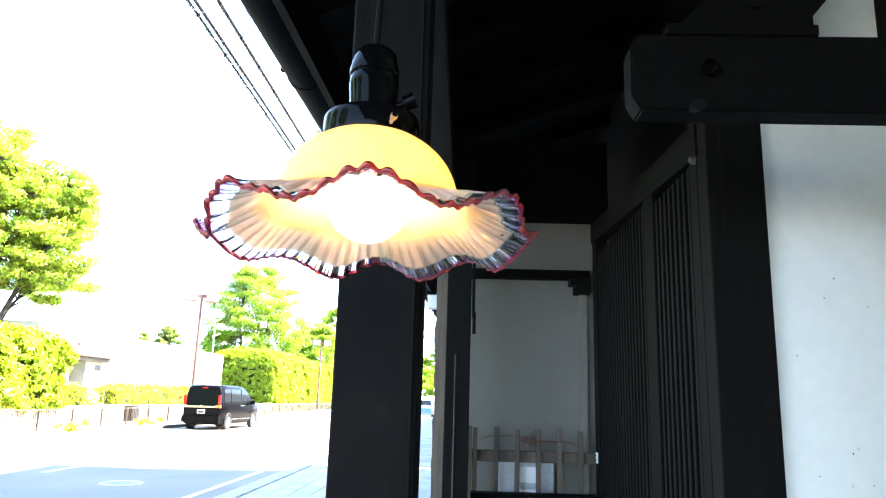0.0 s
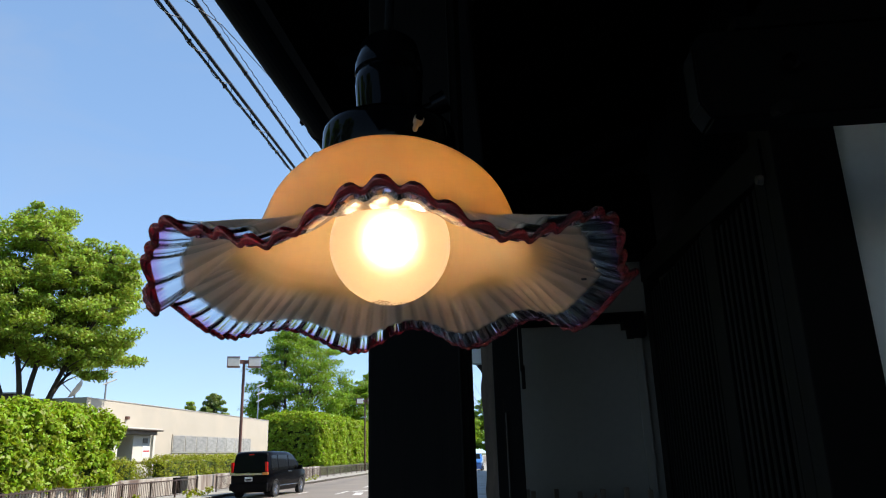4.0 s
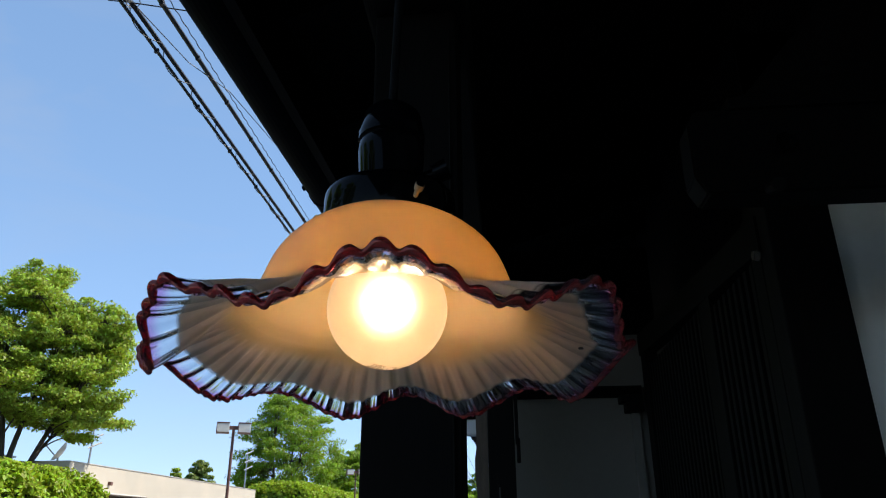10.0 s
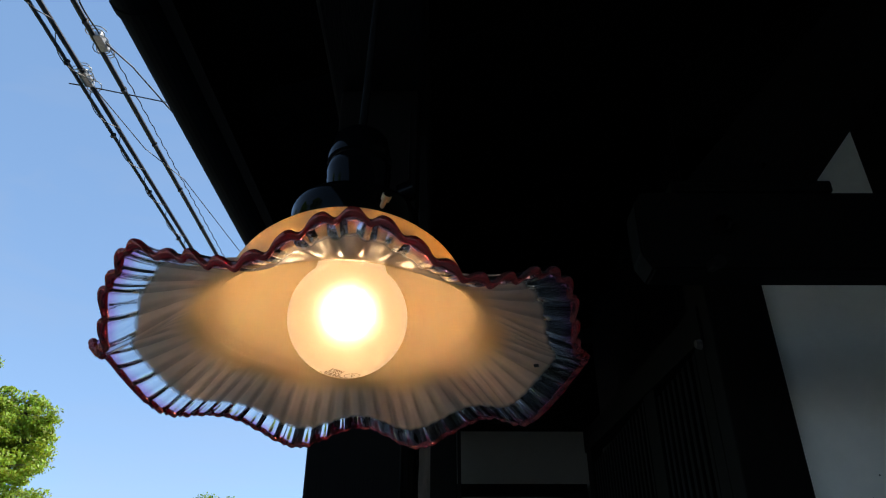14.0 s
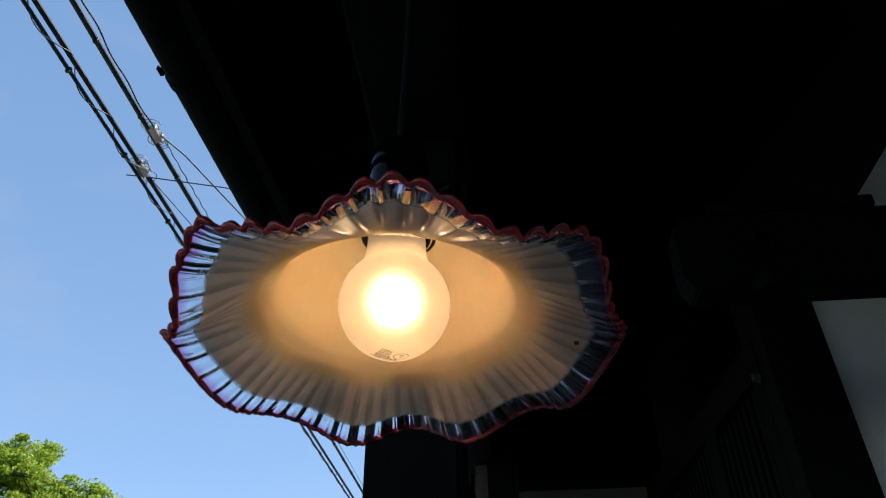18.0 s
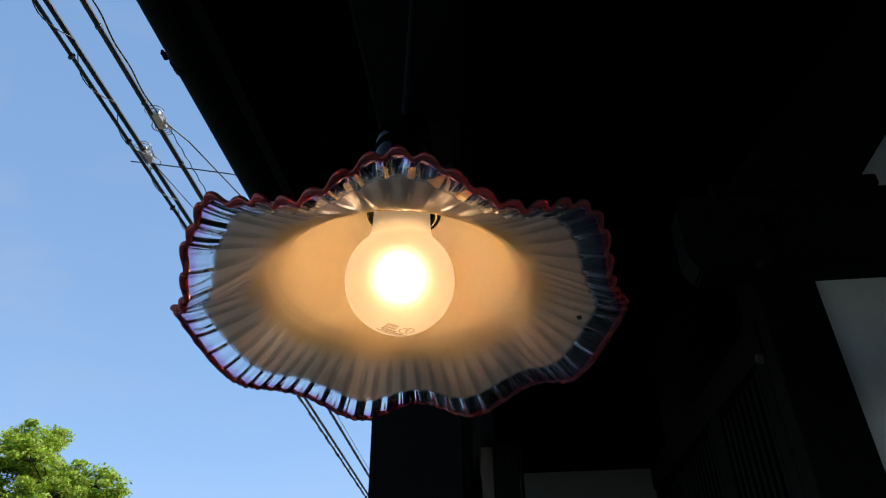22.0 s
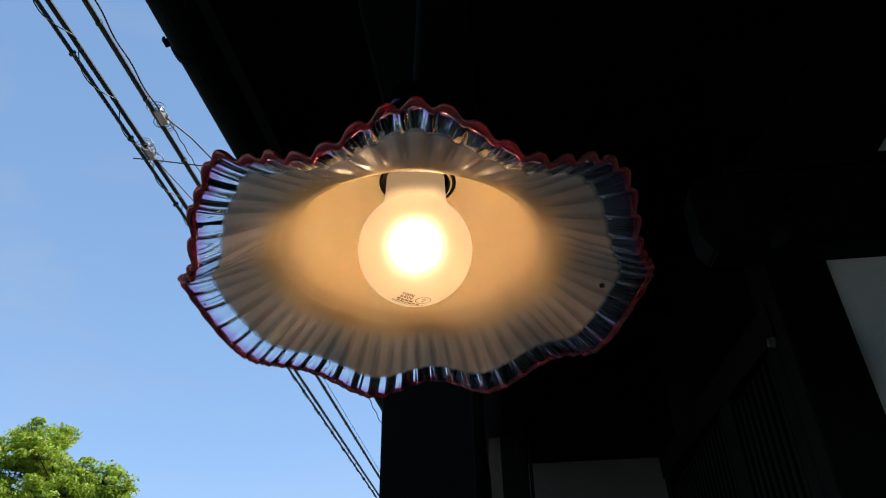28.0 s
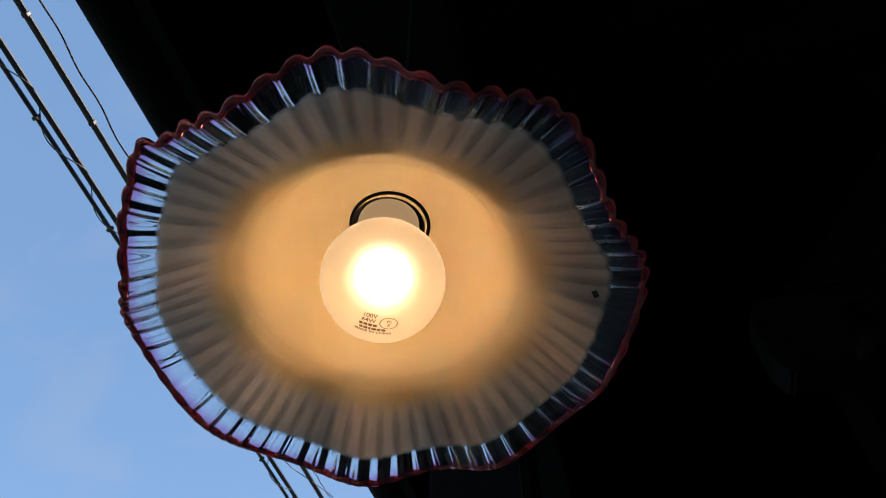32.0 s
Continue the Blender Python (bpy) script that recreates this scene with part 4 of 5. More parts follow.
screw_face = mesh_of("screw_face", bm, M_BAKE)
for a in (-60, 60, 180):
    s = share("set_screw", screw, lamp, (0.0358 * math.cos(radians(a)), 0.0358 * math.sin(radians(a)), 1.7020), "small brass screw")
    s.rotation_euler = (0, 0, radians(a + 90))
    share("screw_face", screw_face, s, (0, 0, 0), "dark recessed screw face")
bm = bmesh.new()
tube(bm, [(0, 0, 1.779), (0.002, -0.001, 1.84), (0.004, 0.0, 1.92), (0.002, 0.002, 2.05), (0.0, 0.0, 2.256)], 0.0028, 10)
part("cord", bm, M_CORD, lamp, "thin black hanging cord", True)
BZ, BR = 1.6505, 0.0332
bm = bmesh.new()
bp = [(0.0001, BZ - BR)] + [(BR * math.cos(a), BZ + BR * math.sin(a)) for a in np.linspace(-math.pi / 2 + 0.08, 0.86, 26)]
bp += [(0.0203, 1.6800), (0.0190, 1.6855), (0.0184, 1.6920), (0.0180, 1.7030)]
lathe(bm, bp, 64)
bulb = part("bulb", bm, M_BULB, lamp, "lit frosted round light bulb", True)
bm = bmesh.new()
bmesh.ops.create_uvsphere(bm, u_segments=16, v_segments=10, radius=0.0082)
for v in bm.verts:
    v.co.z += BZ + 0.002
part("filament", bm, M_FIL, bulb, "", True)
# added glowing sphere that widens the bulb's bright core
bm = bmesh.new()
bmesh.ops.create_uvsphere(bm, u_segments=24, v_segments=16, radius=0.0150)
for v in bm.verts:
    v.co.z += BZ + 0.002
part("bulb_halo", bm, M_HALO, bulb, "", True)

# print on the bulb

def on_bulb(name, make, u, v, turn=0.0):
    """Wraps a flat print, laid out in millimetres about (u, v), on to the bulb's skin."""
    me = make()
    n0 = PRINT_AT
    right = (PRINT_RIGHT - n0 * PRINT_RIGHT.dot(n0)).normalized()
    up = n0.cross(right)
    c, s = math.cos(radians(turn)) * 1.2, math.sin(radians(turn)) * 1.2
    u, v = u * 1.2, v * 1.2
    for p in me.vertices:
        x, y = (p.co.x * c - p.co.y * s + u) / 1000, (p.co.x * s + p.co.y * c + v) / 1000
        p.co = (n0 + right * (x / BR) + up * (y / BR)).normalized() * (BR + 0.00012) + Vector((0, 0, BZ))
    me.materials.append(M_PRINT)
    ob = new(name, me)
    ob.parent = bulb
    return ob


def letters(text, size):
    def make():
        cu = bpy.data.curves.new("print", "FONT")
        cu.offset = size * 0.018
        cu.body, cu.size, cu.align_x, cu.align_y = text, size, "CENTER", "CENTER"
        tmp = new("print", cu)
        bpy.context.view_layer.update()
        me = bpy.data.meshes.new_from_object(tmp.evaluated_get(bpy.context.evaluated_depsgraph_get()))
        bpy.data.objects.remove(tmp)
        return me
    return make


def bars(widths, size):
    def make():
        bm = bmesh.new()
        x = -sum(widths) / 2 - 0.2 * (len(widths) - 1)
        for w in widths:
            vs = [bm.verts.new(p) for p in ((x, -size / 2, 0), (x + w, -size / 2, 0), (x + w, size / 2, 0), (x, size / 2, 0))]
            bm.faces.new(vs)
            x += w + 0.4
        me = bpy.data.meshes.new("print")
        bm.to_mesh(me)
        bm.free()
        return me
    return make


def circle_mark():
    bm = bmesh.new()
    rr = [[bm.verts.new((r * 1.25 * math.cos(k * math.tau / 32), r * math.sin(k * math.tau / 32), 0)) for k in range(32)] for r in (2.9, 3.2)]
    for k in range(32):
        bm.faces.new((rr[0][k], rr[0][(k + 1) % 32], rr[1][(k + 1) % 32], rr[1][k]))
    me = bpy.data.meshes.new("print")
    bm.to_mesh(me)
    bm.free()
    return me


PRINT_AT, PRINT_RIGHT = Vector((-0.060, 0.066, -0.996)).normalized(), Vector((0.86, 0.46, -0.22))
on_bulb("printed_text", letters("100V", 3.0), -3.4, 5.0)
on_bulb("printed_text", letters("64W", 3.0), -3.6, 2.4)
on_bulb("printed_text", bars((1.6, 1.6, 1.6, 1.6), 1.5), -3.6, 0.0)
on_bulb("printed_text", bars((1.4, 1.8, 0.9, 2.0, 1.4, 1.8), 1.4), -1.4, -2.2)
on_bulb("printed_text", letters("MADE IN CHINA", 2.2), -1.0, -4.4)
on_bulb("printed_mark", circle_mark, 5.0, 2.1)
on_bulb("printed_mark", letters("PS", 2.1), 5.0, 3.1)
on_bulb("printed_mark", letters("E", 2.1), 5.0, 1.1)


# ---- overhead cables ----
def helix(x, z, y0, y1, r, turn, n):
    return [(x + r * math.cos(y * turn), y, z + r * math.sin(y * turn)) for y in np.linspace(y0, y1, n)]


def cable(label, lines, mat, at=()):
    c = thing("overhead_cable", (0, 0, 0), label, "cable", "overhead cables")
    for name, pts, r, m in lines:
        bm = bmesh.new()
        tube(bm, pts, r, 6)
        part(name, bm, m or mat, c)
    return c


W = 7.4
c1 = cable("pair of thick black overhead cables lashed with a spiral wire",
           [("sheath", [(-4.245, -30, W), (-4.245, 120, W)], 0.029, None), ("sheath", [(-4.315, -30, W - 0.05), (-4.335, 120, W - 0.07)], 0.022, None),
            ("lashing_wire", helix(-4.285, W - 0.035, -6, 40, 0.075, 7.0, 900), 0.006, None)], M_CABLE)
c2 = cable("thick black overhead cable with hanger clips",
           [("sheath", [(-3.885, -30, W), (-3.885, 120, W)], 0.031, None), ("messenger", helix(-3.80, W + 0.04, 5.7, 40, 0.006, 26, 800), 0.006, None),
            ("twisted_wire", [(x + 0.010 * math.cos(9 * y), y, z + 0.010 * math.sin(9 * y)) for x, y, z in ((-3.82 + 0.034 * max(0, 4.9 - y), y, W) for y in np.linspace(-6, 5.75, 420))], 0.009, None)], M_CABLE)
bm = bmesh.new()
box(bm, (-0.028, -0.018, -0.036), (0.028, 0.018, 0.028), 0.006)
clipm = mesh_of("hanger_clip", bm, M_CABLE)
for i in range(40):
    share("hanger_clip", clipm, c2, (-3.875, -4 + i * 1.05, W - 0.01))
    share("hanger_clip", clipm, c1, (-4.315, -4.4 + i * 1.3, W - 0.06))
cable("thin twisted black drop wire", [("wire", helix(-3.06, W - 0.0, -30, 120, 0.012, 9, 1500), 0.011, None)], M_CABLE)
cable("thin drop wires branching off to the house",
           [("wire", [(-3.80, 5.75, W), (-3.62, 6.12, W - 0.02), (-3.30, 7.25, W - 0.05), (-2.9, 8.4, W - 0.15), (-1.2, 12, W - 0.8), (0.78, 13.6, 6.0)], 0.009, None),
            ("wire", [(-4.5, 6.41, W), (-4.27, 6.47, W), (-3.35, 6.77, W), (-2.8, 6.95, W - 0.05), (0.78, 11.6, 5.9)], 0.008, None),
            ("wire", [(-4.25, 6.34, W), (-4.02, 7.6, W - 0.04), (-3.72, 8.3, W - 0.04), (-3.3, 11.0, W - 0.1), (-3.06, 14.5, W)], 0.006, None)], M_CABLE)


def tangle(at, seed, label):
    t = thing("wire_coil", at, label, "wire coil", "wire coils")
    rnd = random.Random(seed)
    bm = bmesh.new()
    for i in range(9):
        a0, r, tilt = rnd.uniform(0, 6), rnd.uniform(0.05, 0.115), rnd.uniform(-0.6, 0.6)
        y0 = rnd.uniform(-0.18, 0.18)
        tube(bm, [(r * math.cos(a0 + k * 0.5), y0 + 0.9 * r * math.sin(a0 + k * 0.5), tilt * r * math.sin(k * 0.5)) for k in range(rnd.randint(7, 13))], 0.006, 5)
    part("loops", bm, M_WIREG, t)
    bm = bmesh.new()
    box(bm, (-0.05, -0.12, -0.05), (0.05, 0.12, 0.03), 0.015)
    part("clamp", bm, M_WIREG, t)


tangle((-4.26, 6.33, W + 0.02), 3, "coil of bare grey wire on the cable pair")
tangle((-3.84, 5.76, W + 0.02), 8, "coil of bare grey wire on the single cable")


# ---- plants ----
def leaf_cloud(name, centres, radii, counts, size, mat, parent, seed, flat=0.5, face=(0.35, -0.1, 0.6)):
    """Many small leaves round given clump centres, as one mesh."""
    rng = np.random.default_rng(seed)
    c = np.repeat(centres, counts, axis=0)
    rr = np.repeat(radii, counts, axis=0)
    d = rng.normal(size=c.shape)
    d /= np.linalg.norm(d, axis=1, keepdims=True)
    d *= rng.uniform(0, 1, (len(c), 1)) ** 0.45
    p = c + d * rr
    lean = np.repeat(face, counts, axis=0) if np.ndim(face) == 2 else face
    n = rng.normal(size=c.shape) * (1, 1, flat) * 0.8 + d * (0.6, 0.6, 0.6) + lean
    n /= np.linalg.norm(n, axis=1, keepdims=True)
    t = np.cross(n, rng.normal(size=c.shape))
    t /= np.linalg.norm(t, axis=1, keepdims=True)
    b = np.cross(n, t)
    s = size * rng.uniform(0.55, 1.25, (len(c), 1))
    quad = np.stack([p - t * s, p - b * s * 0.45 + n * s * 0.12, p + t * s, p + b * s * 0.45 + n * s * 0.12], axis=1).reshape(-1, 3)
    me = bpy.data.meshes.new(name)
    k = len(c)
    me.vertices.add(4 * k), me.loops.add(4 * k), me.polygons.add(k)
    me.vertices.foreach_set("co", quad.ravel())
    me.loops.foreach_set("vertex_index", np.arange(4 * k))
    me.polygons.foreach_set("loop_start", np.arange(k) * 4)
    me.update(calc_edges=True)
    me.materials.append(mat)
    ob = new(name, me)
    ob.parent = parent
    return tagged(ob, "", "", "", "stuff")


def tree(at, height, crown, low, label, seed, clumps=180, per=110, size=0.16, mat=None, trunk=0.22, stems=3, name="tree", lumps=3, base=0.8):
    """A tree with forking limbs and a lumpy crown; crown: its half widths across and along, low: height at which leaves begin."""
    rnd = random.Random(seed)
    t = thing(name, (*at, base), label, "tree")
    mid = (height + low) / 2
    half = (height - low) / 2
    cent, rad = [], []
    while len(cent) < clumps:
        a, h = rnd.uniform(0, math.tau), rnd.uniform(-1, 1)
        k = min(1.0, 0.62 + 0.5 * abs(math.sin(lumps * a + 2 * h + seed)) * rnd.uniform(0.6, 1.0))
        reach = math.sqrt(max(0, 1 - abs(h) ** 2.2)) * (1.0 if h < 0.2 else 1.0 - 0.25 * (h - 0.2)) * k
        q = rnd.uniform(0.35, 1.0) ** 0.6 * reach
        cent.append((crown[0] * q * math.cos(a), crown[1] * q * math.sin(a), mid + half * h * (0.88 + 0.12 * math.sin(a * 2 + seed))))
        r = rnd.uniform(0.10, 0.19) * (crown[0] + half) * 0.5
        rad.append((r * 1.25, r * 1.25, r * 0.55))
    bm = bmesh.new()
    tops = []
    for s in range(stems):
        a = s * math.tau / stems + rnd.uniform(-0.4, 0.4)
        top = Vector((crown[0] * 0.30 * math.cos(a), crown[1] * 0.30 * math.sin(a), low + half * rnd.uniform(0.7, 1.2)))
        base_p = Vector((0.25 * math.cos(a), 0.25 * math.sin(a), 0)) if stems > 1 else Vector((0, 0, 0))
        pts = [base_p.lerp(top, f) + Vector((0.12 * math.sin(5 * f + s), 0.12 * math.cos(4 * f + s), 0)) * f for f in np.linspace(0, 1, 7)]
        tube(bm, pts, [trunk * (1 - 0.75 * f) for f in np.linspace(0, 1, 7)], 8)
        tops.append(pts)
    part("trunk", bm, M_BARK, t)
    bm = bmesh.new()
    for c in cent[::2]:
        c = Vector(c)
        stem = min(tops, key=lambda p: (p[-1] - c).length)
        st = stem[min(6, max(3, int(6 * c.z / max(0.1, stem[-1].z)) - 1))]
        bend = Vector((rnd.uniform(-0.35, 0.35), rnd.uniform(-0.35, 0.35), rnd.uniform(0.1, 0.6)))
        pts = [st, st.lerp(c, 0.3) + bend * 0.5, st.lerp(c, 0.62) + bend + Vector((rnd.uniform(-0.2, 0.2), rnd.uniform(-0.2, 0.2), 0)), c]
        tube(bm, pts, [trunk * 0.20, trunk * 0.13, trunk * 0.08, 0.010], 5, False)
    tagged(part("limbwork", bm, M_BARK, t), kind="stuff")
    leaf_cloud("crown", np.array(cent), np.array(rad), per, size, mat or M_LEAF1, t, seed)
    return t


# across the view, height, half width and half height of each tier of leaves
TIERS = ((-0.18, 11.76, 1.05, 0.50), (0.77, 12.05, 0.60, 0.36), (-0.48, 10.72, 1.56, 0.36), (1.52, 10.45, 1.00, 0.36), (2.90, 9.91, 0.98, 0.55), (3.40, 8.98, 0.86, 0.60), (0.99, 9.26, 1.6, 0.50),
         (-1.03, 9.25, 1.4, 0.55), (-1.13, 7.82, 1.3, 0.50), (-0.71, 6.47, 1.2, 0.42), (0.87, 7.65, 1.3, 0.40), (2.61, 7.67, 1.3, 0.34), (1.83, 6.54, 1.2, 0.30), (3.15, 6.5, 0.95, 0.26),
         (3.60, 5.65, 0.65, 0.18), (2.3, 5.57, 0.95, 0.24), (2.5, 4.88, 0.45, 0.12), (0.45, 5.75, 0.9, 0.24), (-2.83, 10.4, 1.3, 0.9), (-2.72, 8.0, 1.3, 1.0), (-3.9, 9.2, 1.1, 1.2), (-3.6, 6.6, 1.2, 0.6))


def tiered_tree(at, label, seed, size, mat, base=0.8):
    """A zelkova-like tree: stems fanning from the ground, each limb ending in flat tiers of leaves."""
    rnd = random.Random(seed)
    t = thing("tree", (*at, base), label, "tree")
    across, along = Vector((0.81, 0.59, 0)), Vector((-0.59, 0.81, 0))
    cent, rad = [], []
    twigs = bmesh.new()
    foot = across * -0.35
    stems = []
    for i in sorted(range(len(TIERS)), key=lambda k: k % 4 != 3):
        bx, bz, brx, brz = TIERS[i]
        for deep in (0.3, -1.5, 1.7) if brx > 0.8 else (rnd.uniform(-0.6, 0.6),):
            hub = across * (bx + rnd.uniform(-0.2, 0.2)) + along * (deep * (0.5 + 0.5 * brx) + rnd.uniform(-0.4, 0.4)) + Vector((0, 0, bz * 0.965 + rnd.uniform(-0.15, 0.15)))
            own = i % 4 == 3 and deep in (0.3,)
            if own:
                start = foot + Vector((rnd.uniform(-0.35, 0.35), rnd.uniform(-0.35, 0.35), 0))
                low = start.lerp(hub, 0.30) + Vector((0, 0, 0.12 * bz)) - across * 0.04 * bx
                high = start.lerp(hub, 0.68) + Vector((0, 0, 0.12 * bz)) + across * rnd.uniform(-0.3, 0.3)
            else:
                start = min((p[k] for p in stems for k in range(5, 12)), key=lambda p: (p - hub).length + 0.8 * max(0.0, p.z - hub.z + 1.0))
                low = start.lerp(hub, 0.35) + Vector((rnd.uniform(-0.15, 0.15), rnd.uniform(-0.15, 0.15), 0.20))
                high = start.lerp(hub, 0.72) + Vector((rnd.uniform(-0.15, 0.15), rnd.uniform(-0.15, 0.15), 0.22))
            path = [Vector(p) for p in spline([tuple(start), tuple(low), tuple(high), tuple(hub)], 5)]
            n = len(path)
            if own:
                stems.append(path)
                bm = bmesh.new()
                tube(bm, path, [0.16 * (1 - 0.88 * k / n) for k in range(n)], 8)
                part("trunk", bm, M_BARK, t)
            else:
                tube(twigs, path, [0.045 * (1 - 0.82 * k / n) for k in range(n)], 6, False)
            for _ in range(int(8 + 24 * brx * brz)):
                d = Vector((rnd.gauss(0, 1), rnd.gauss(0, 1), rnd.gauss(0, 1))).normalized() * rnd.uniform(0.2, 1.0) ** 0.5
                c = hub + Vector((d.x * brx * 1.1, d.y * brx * 1.1, d.z * brz * 1.5 - 0.12 * (d.x * d.x + d.y * d.y)))
                r = rnd.uniform(0.24, 0.50)
                cent.append(tuple(c)), rad.append((r * 1.3, r * 1.3, r * 0.60))
                tube(twigs, [path[-5], path[-5].lerp(c, 0.55) + Vector((0, 0, 0.10)), c], [0.014, 0.009, 0.004], 4, False)
    tagged(part("limbwork", twigs, M_BARK, t), kind="stuff")
    leaf_cloud("crown", np.array(cent), np.array(rad), 110, size, mat, t, seed, 1.3, (0.45, -0.10, 0.45))
    return t


def hedge(a, b, label, seed, density=110, size=0.09, mat=None, name="hedge", bulge=0.12, sides=("x1", "y0", "y1", "top")):
    """A clipped hedge between two corners: a dark core for the shade inside, leaves over its faces."""
    at = ((a[0] + b[0]) / 2, (a[1] + b[1]) / 2, a[2])
    t = thing(name, at, label, "hedge")
    hx, hy, hz = (b[0] - a[0]) / 2, (b[1] - a[1]) / 2, b[2] - a[2]
    # solid core, coloured dark for the shade between the leaves
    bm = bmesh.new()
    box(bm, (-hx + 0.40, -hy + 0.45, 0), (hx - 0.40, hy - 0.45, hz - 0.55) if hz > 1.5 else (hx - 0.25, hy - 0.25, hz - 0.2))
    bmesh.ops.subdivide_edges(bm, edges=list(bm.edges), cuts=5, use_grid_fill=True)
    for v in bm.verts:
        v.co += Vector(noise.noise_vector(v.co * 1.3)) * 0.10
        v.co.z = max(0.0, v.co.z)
    tagged(part("shaded_core", bm, M_LEAFD, t), kind="stuff")
    rng = np.random.default_rng(seed)
    cent, lean = [], []
    for s in sides:
        area = {"x1": 2 * hy * hz, "x0": 2 * hy * hz, "y0": 2 * hx * hz, "y1": 2 * hx * hz, "top": 4 * hx * hy}[s]
        k = int(area * density / 12)
        lean.append(np.tile({"x1": (0.9, -0.2, 0.6), "x0": (-0.9, 0, 0.5), "y0": (0.0, -1.2, 0.15), "y1": (0.2, 0.9, 0.4), "top": (0.5, -0.2, 0.8)}[s], (k, 1)))
        u, v = rng.uniform(-1, 1, k), rng.uniform(0, 1, k)
        w = rng.uniform(-1, 0.4, k) * bulge
        if s in ("x0", "x1"):
            sg = 1 if s == "x1" else -1
            p = np.stack([sg * (hx + w - 0.3 * bulge * (v > 0.93)), u * hy, v * hz], 1)
        elif s in ("y0", "y1"):
            sg = 1 if s == "y1" else -1
            p = np.stack([u * hx, sg * (hy + w), v * hz], 1)
        else:
            p = np.stack([u * hx, (2 * v - 1) * hy, hz + w], 1)
        lump = np.sin(p[:, 0] * 1.7 + seed) * np.sin(p[:, 1] * 1.1) * 0.5 + np.sin(p[:, 1] * 2.9 + p[:, 2] * 2.3) * 0.5
        p[:, 2] -= (0.14 * hz) * np.clip((np.abs(p[:, 0]) / hx - 0.55) / 0.45, 0, 1) ** 2 * (p[:, 2] / hz) ** 3
        p[:, 2] -= (0.14 * hz) * np.clip((np.abs(p[:, 1]) - hy + 1.0) / 1.0, 0, 1) ** 2 * (p[:, 2] / hz) ** 3
        cent.append(p + lump[:, None] * np.array([1.0, 0.4, 0.5]) * bulge * 0.8)
    cent = np.concatenate(cent)
    leaf_cloud("leaves", cent, np.full((len(cent), 3), 0.16), 12, size, mat or M_LEAF2, t, seed, 1.0, np.concatenate(lean))
    return t


hedge((-18.0, 3.0, 0.8), (-15.3, 26.9, 3.50), "tall dense clipped hedge of bright green leaves on the bank", 5, 560, 0.105, bulge=0.30)
hedge((-21.5, 59.5, 0.8), (-16.0, 100, 5.2), "tall block of clipped hedge, sunlit along the road", 6, 330, 0.13, bulge=0.30)
hedge((-17.3, 32.8, 0.8), (-16.1, 48.7, 1.75), "low clipped hedge in front of the building", 7, 420, 0.055, M_LEAF4, bulge=0.10)
hedge((-17.2, 28.4, 0.8), (-16.0, 30.4, 1.62), "rounded clipped shrub beside the porch", 8, 420, 0.055, M_LEAF4, "shrub", 0.16)
tiered_tree((-20.9, 29.2), "tall broad-leaved tree with several stems behind the hedge", 11, 0.092, M_LEAF0)
# trees out of view, added so the glossy cap mirrors less sky
for side, seed in (((-19.5, 12.0), 41), ((-20.5, 1.5), 42), ((-19.0, -9.0), 43)):
    tree(side, 13.5, (4.8, 5.2), 2.0, "unseen tall tree added across the road to darken the lamp cap's reflection", seed, 130, 60, 0.30, M_LEAF1, 0.22, 3)
tree((-27.5, 29.0), 11.3, (4.2, 4.2), 3.0, "broad-leaved tree with dense green crown behind the hedge", 12, 160, 110, 0.15, M_LEAF1, 0.2, 3)
tree((-22.6, 75.0), 14.8, (5.8, 5.8), 1.5, "tall rounded tree behind the clipped hedge", 13, 330, 170, 0.135, M_LEAF1, 0.25, 4)
tree((-26.5, 76.0), 8.0, (2.6, 2.6), 1.0, "smaller dark green tree beside the tall one", 14, 110, 140, 0.14, M_LEAF3, 0.2, 2)
tree((-18.5, 88.0), 9.6, (5.0, 5.5), 2.0, "spreading green tree behind the hedge", 15, 230, 150, 0.15, M_LEAF1, 0.22, 3)
tree((-19.5, 112.0), 16.0, (6.0, 6.0), 5.0, "tall airy tree far along the road", 16, 120, 100, 0.28, M_LEAF1, 0.3, 3)
tree((-11.0, 125.0), 9.0, (6.5, 6.5), 1.0, "green tree far along the road", 17, 130, 110, 0.28, M_LEAF1, 0.3, 3, base=-0.02)
tree((-3.0, 140.0), 12.0, (8.0, 7.0), 1.0, "green tree closing the far end of the road", 18, 150, 120, 0.34, M_LEAF1, 0.3, 3, base=-0.02)
tree((-37.4, 88.0), 8.8, (2.2, 2.2), 1.0, "small dark conifer-like tree behind the flat roof", 19, 110, 110, 0.22, M_LEAF3, 0.2, 1)
tree((-40.6, 88.0), 8.2, (1.0, 1.0), 1.0, "slender pale green tree behind the flat roof", 20, 26, 90, 0.22, M_LEAF0, 0.15, 1)


def weeds(at, spread, count, seed, label):
    t = thing("weeds", at, label, "weeds")
    rng = np.random.default_rng(seed)
    c = np.stack([rng.uniform(-spread[0], spread[0], count), rng.uniform(-spread[1], spread[1], count), rng.uniform(0.0, 0.25, count)], 1)
    leaf_cloud("leaves", c, np.full((count, 3), 0.14), 14, 0.08, M_LEAF4, t, seed, 1.0)


weeds((-12.9, 35.5, 0.12), (0.35, 1.6), 46, 31, "tuft of pale weeds at the foot of the fence")
weeds((-13.1, 24.0, 0.12), (0.2, 0.9), 12, 32, "weeds growing along the kerb")
weeds((-13.1, 30.0, 0.12), (0.2, 1.2), 14, 33, "weeds growing along the kerb")
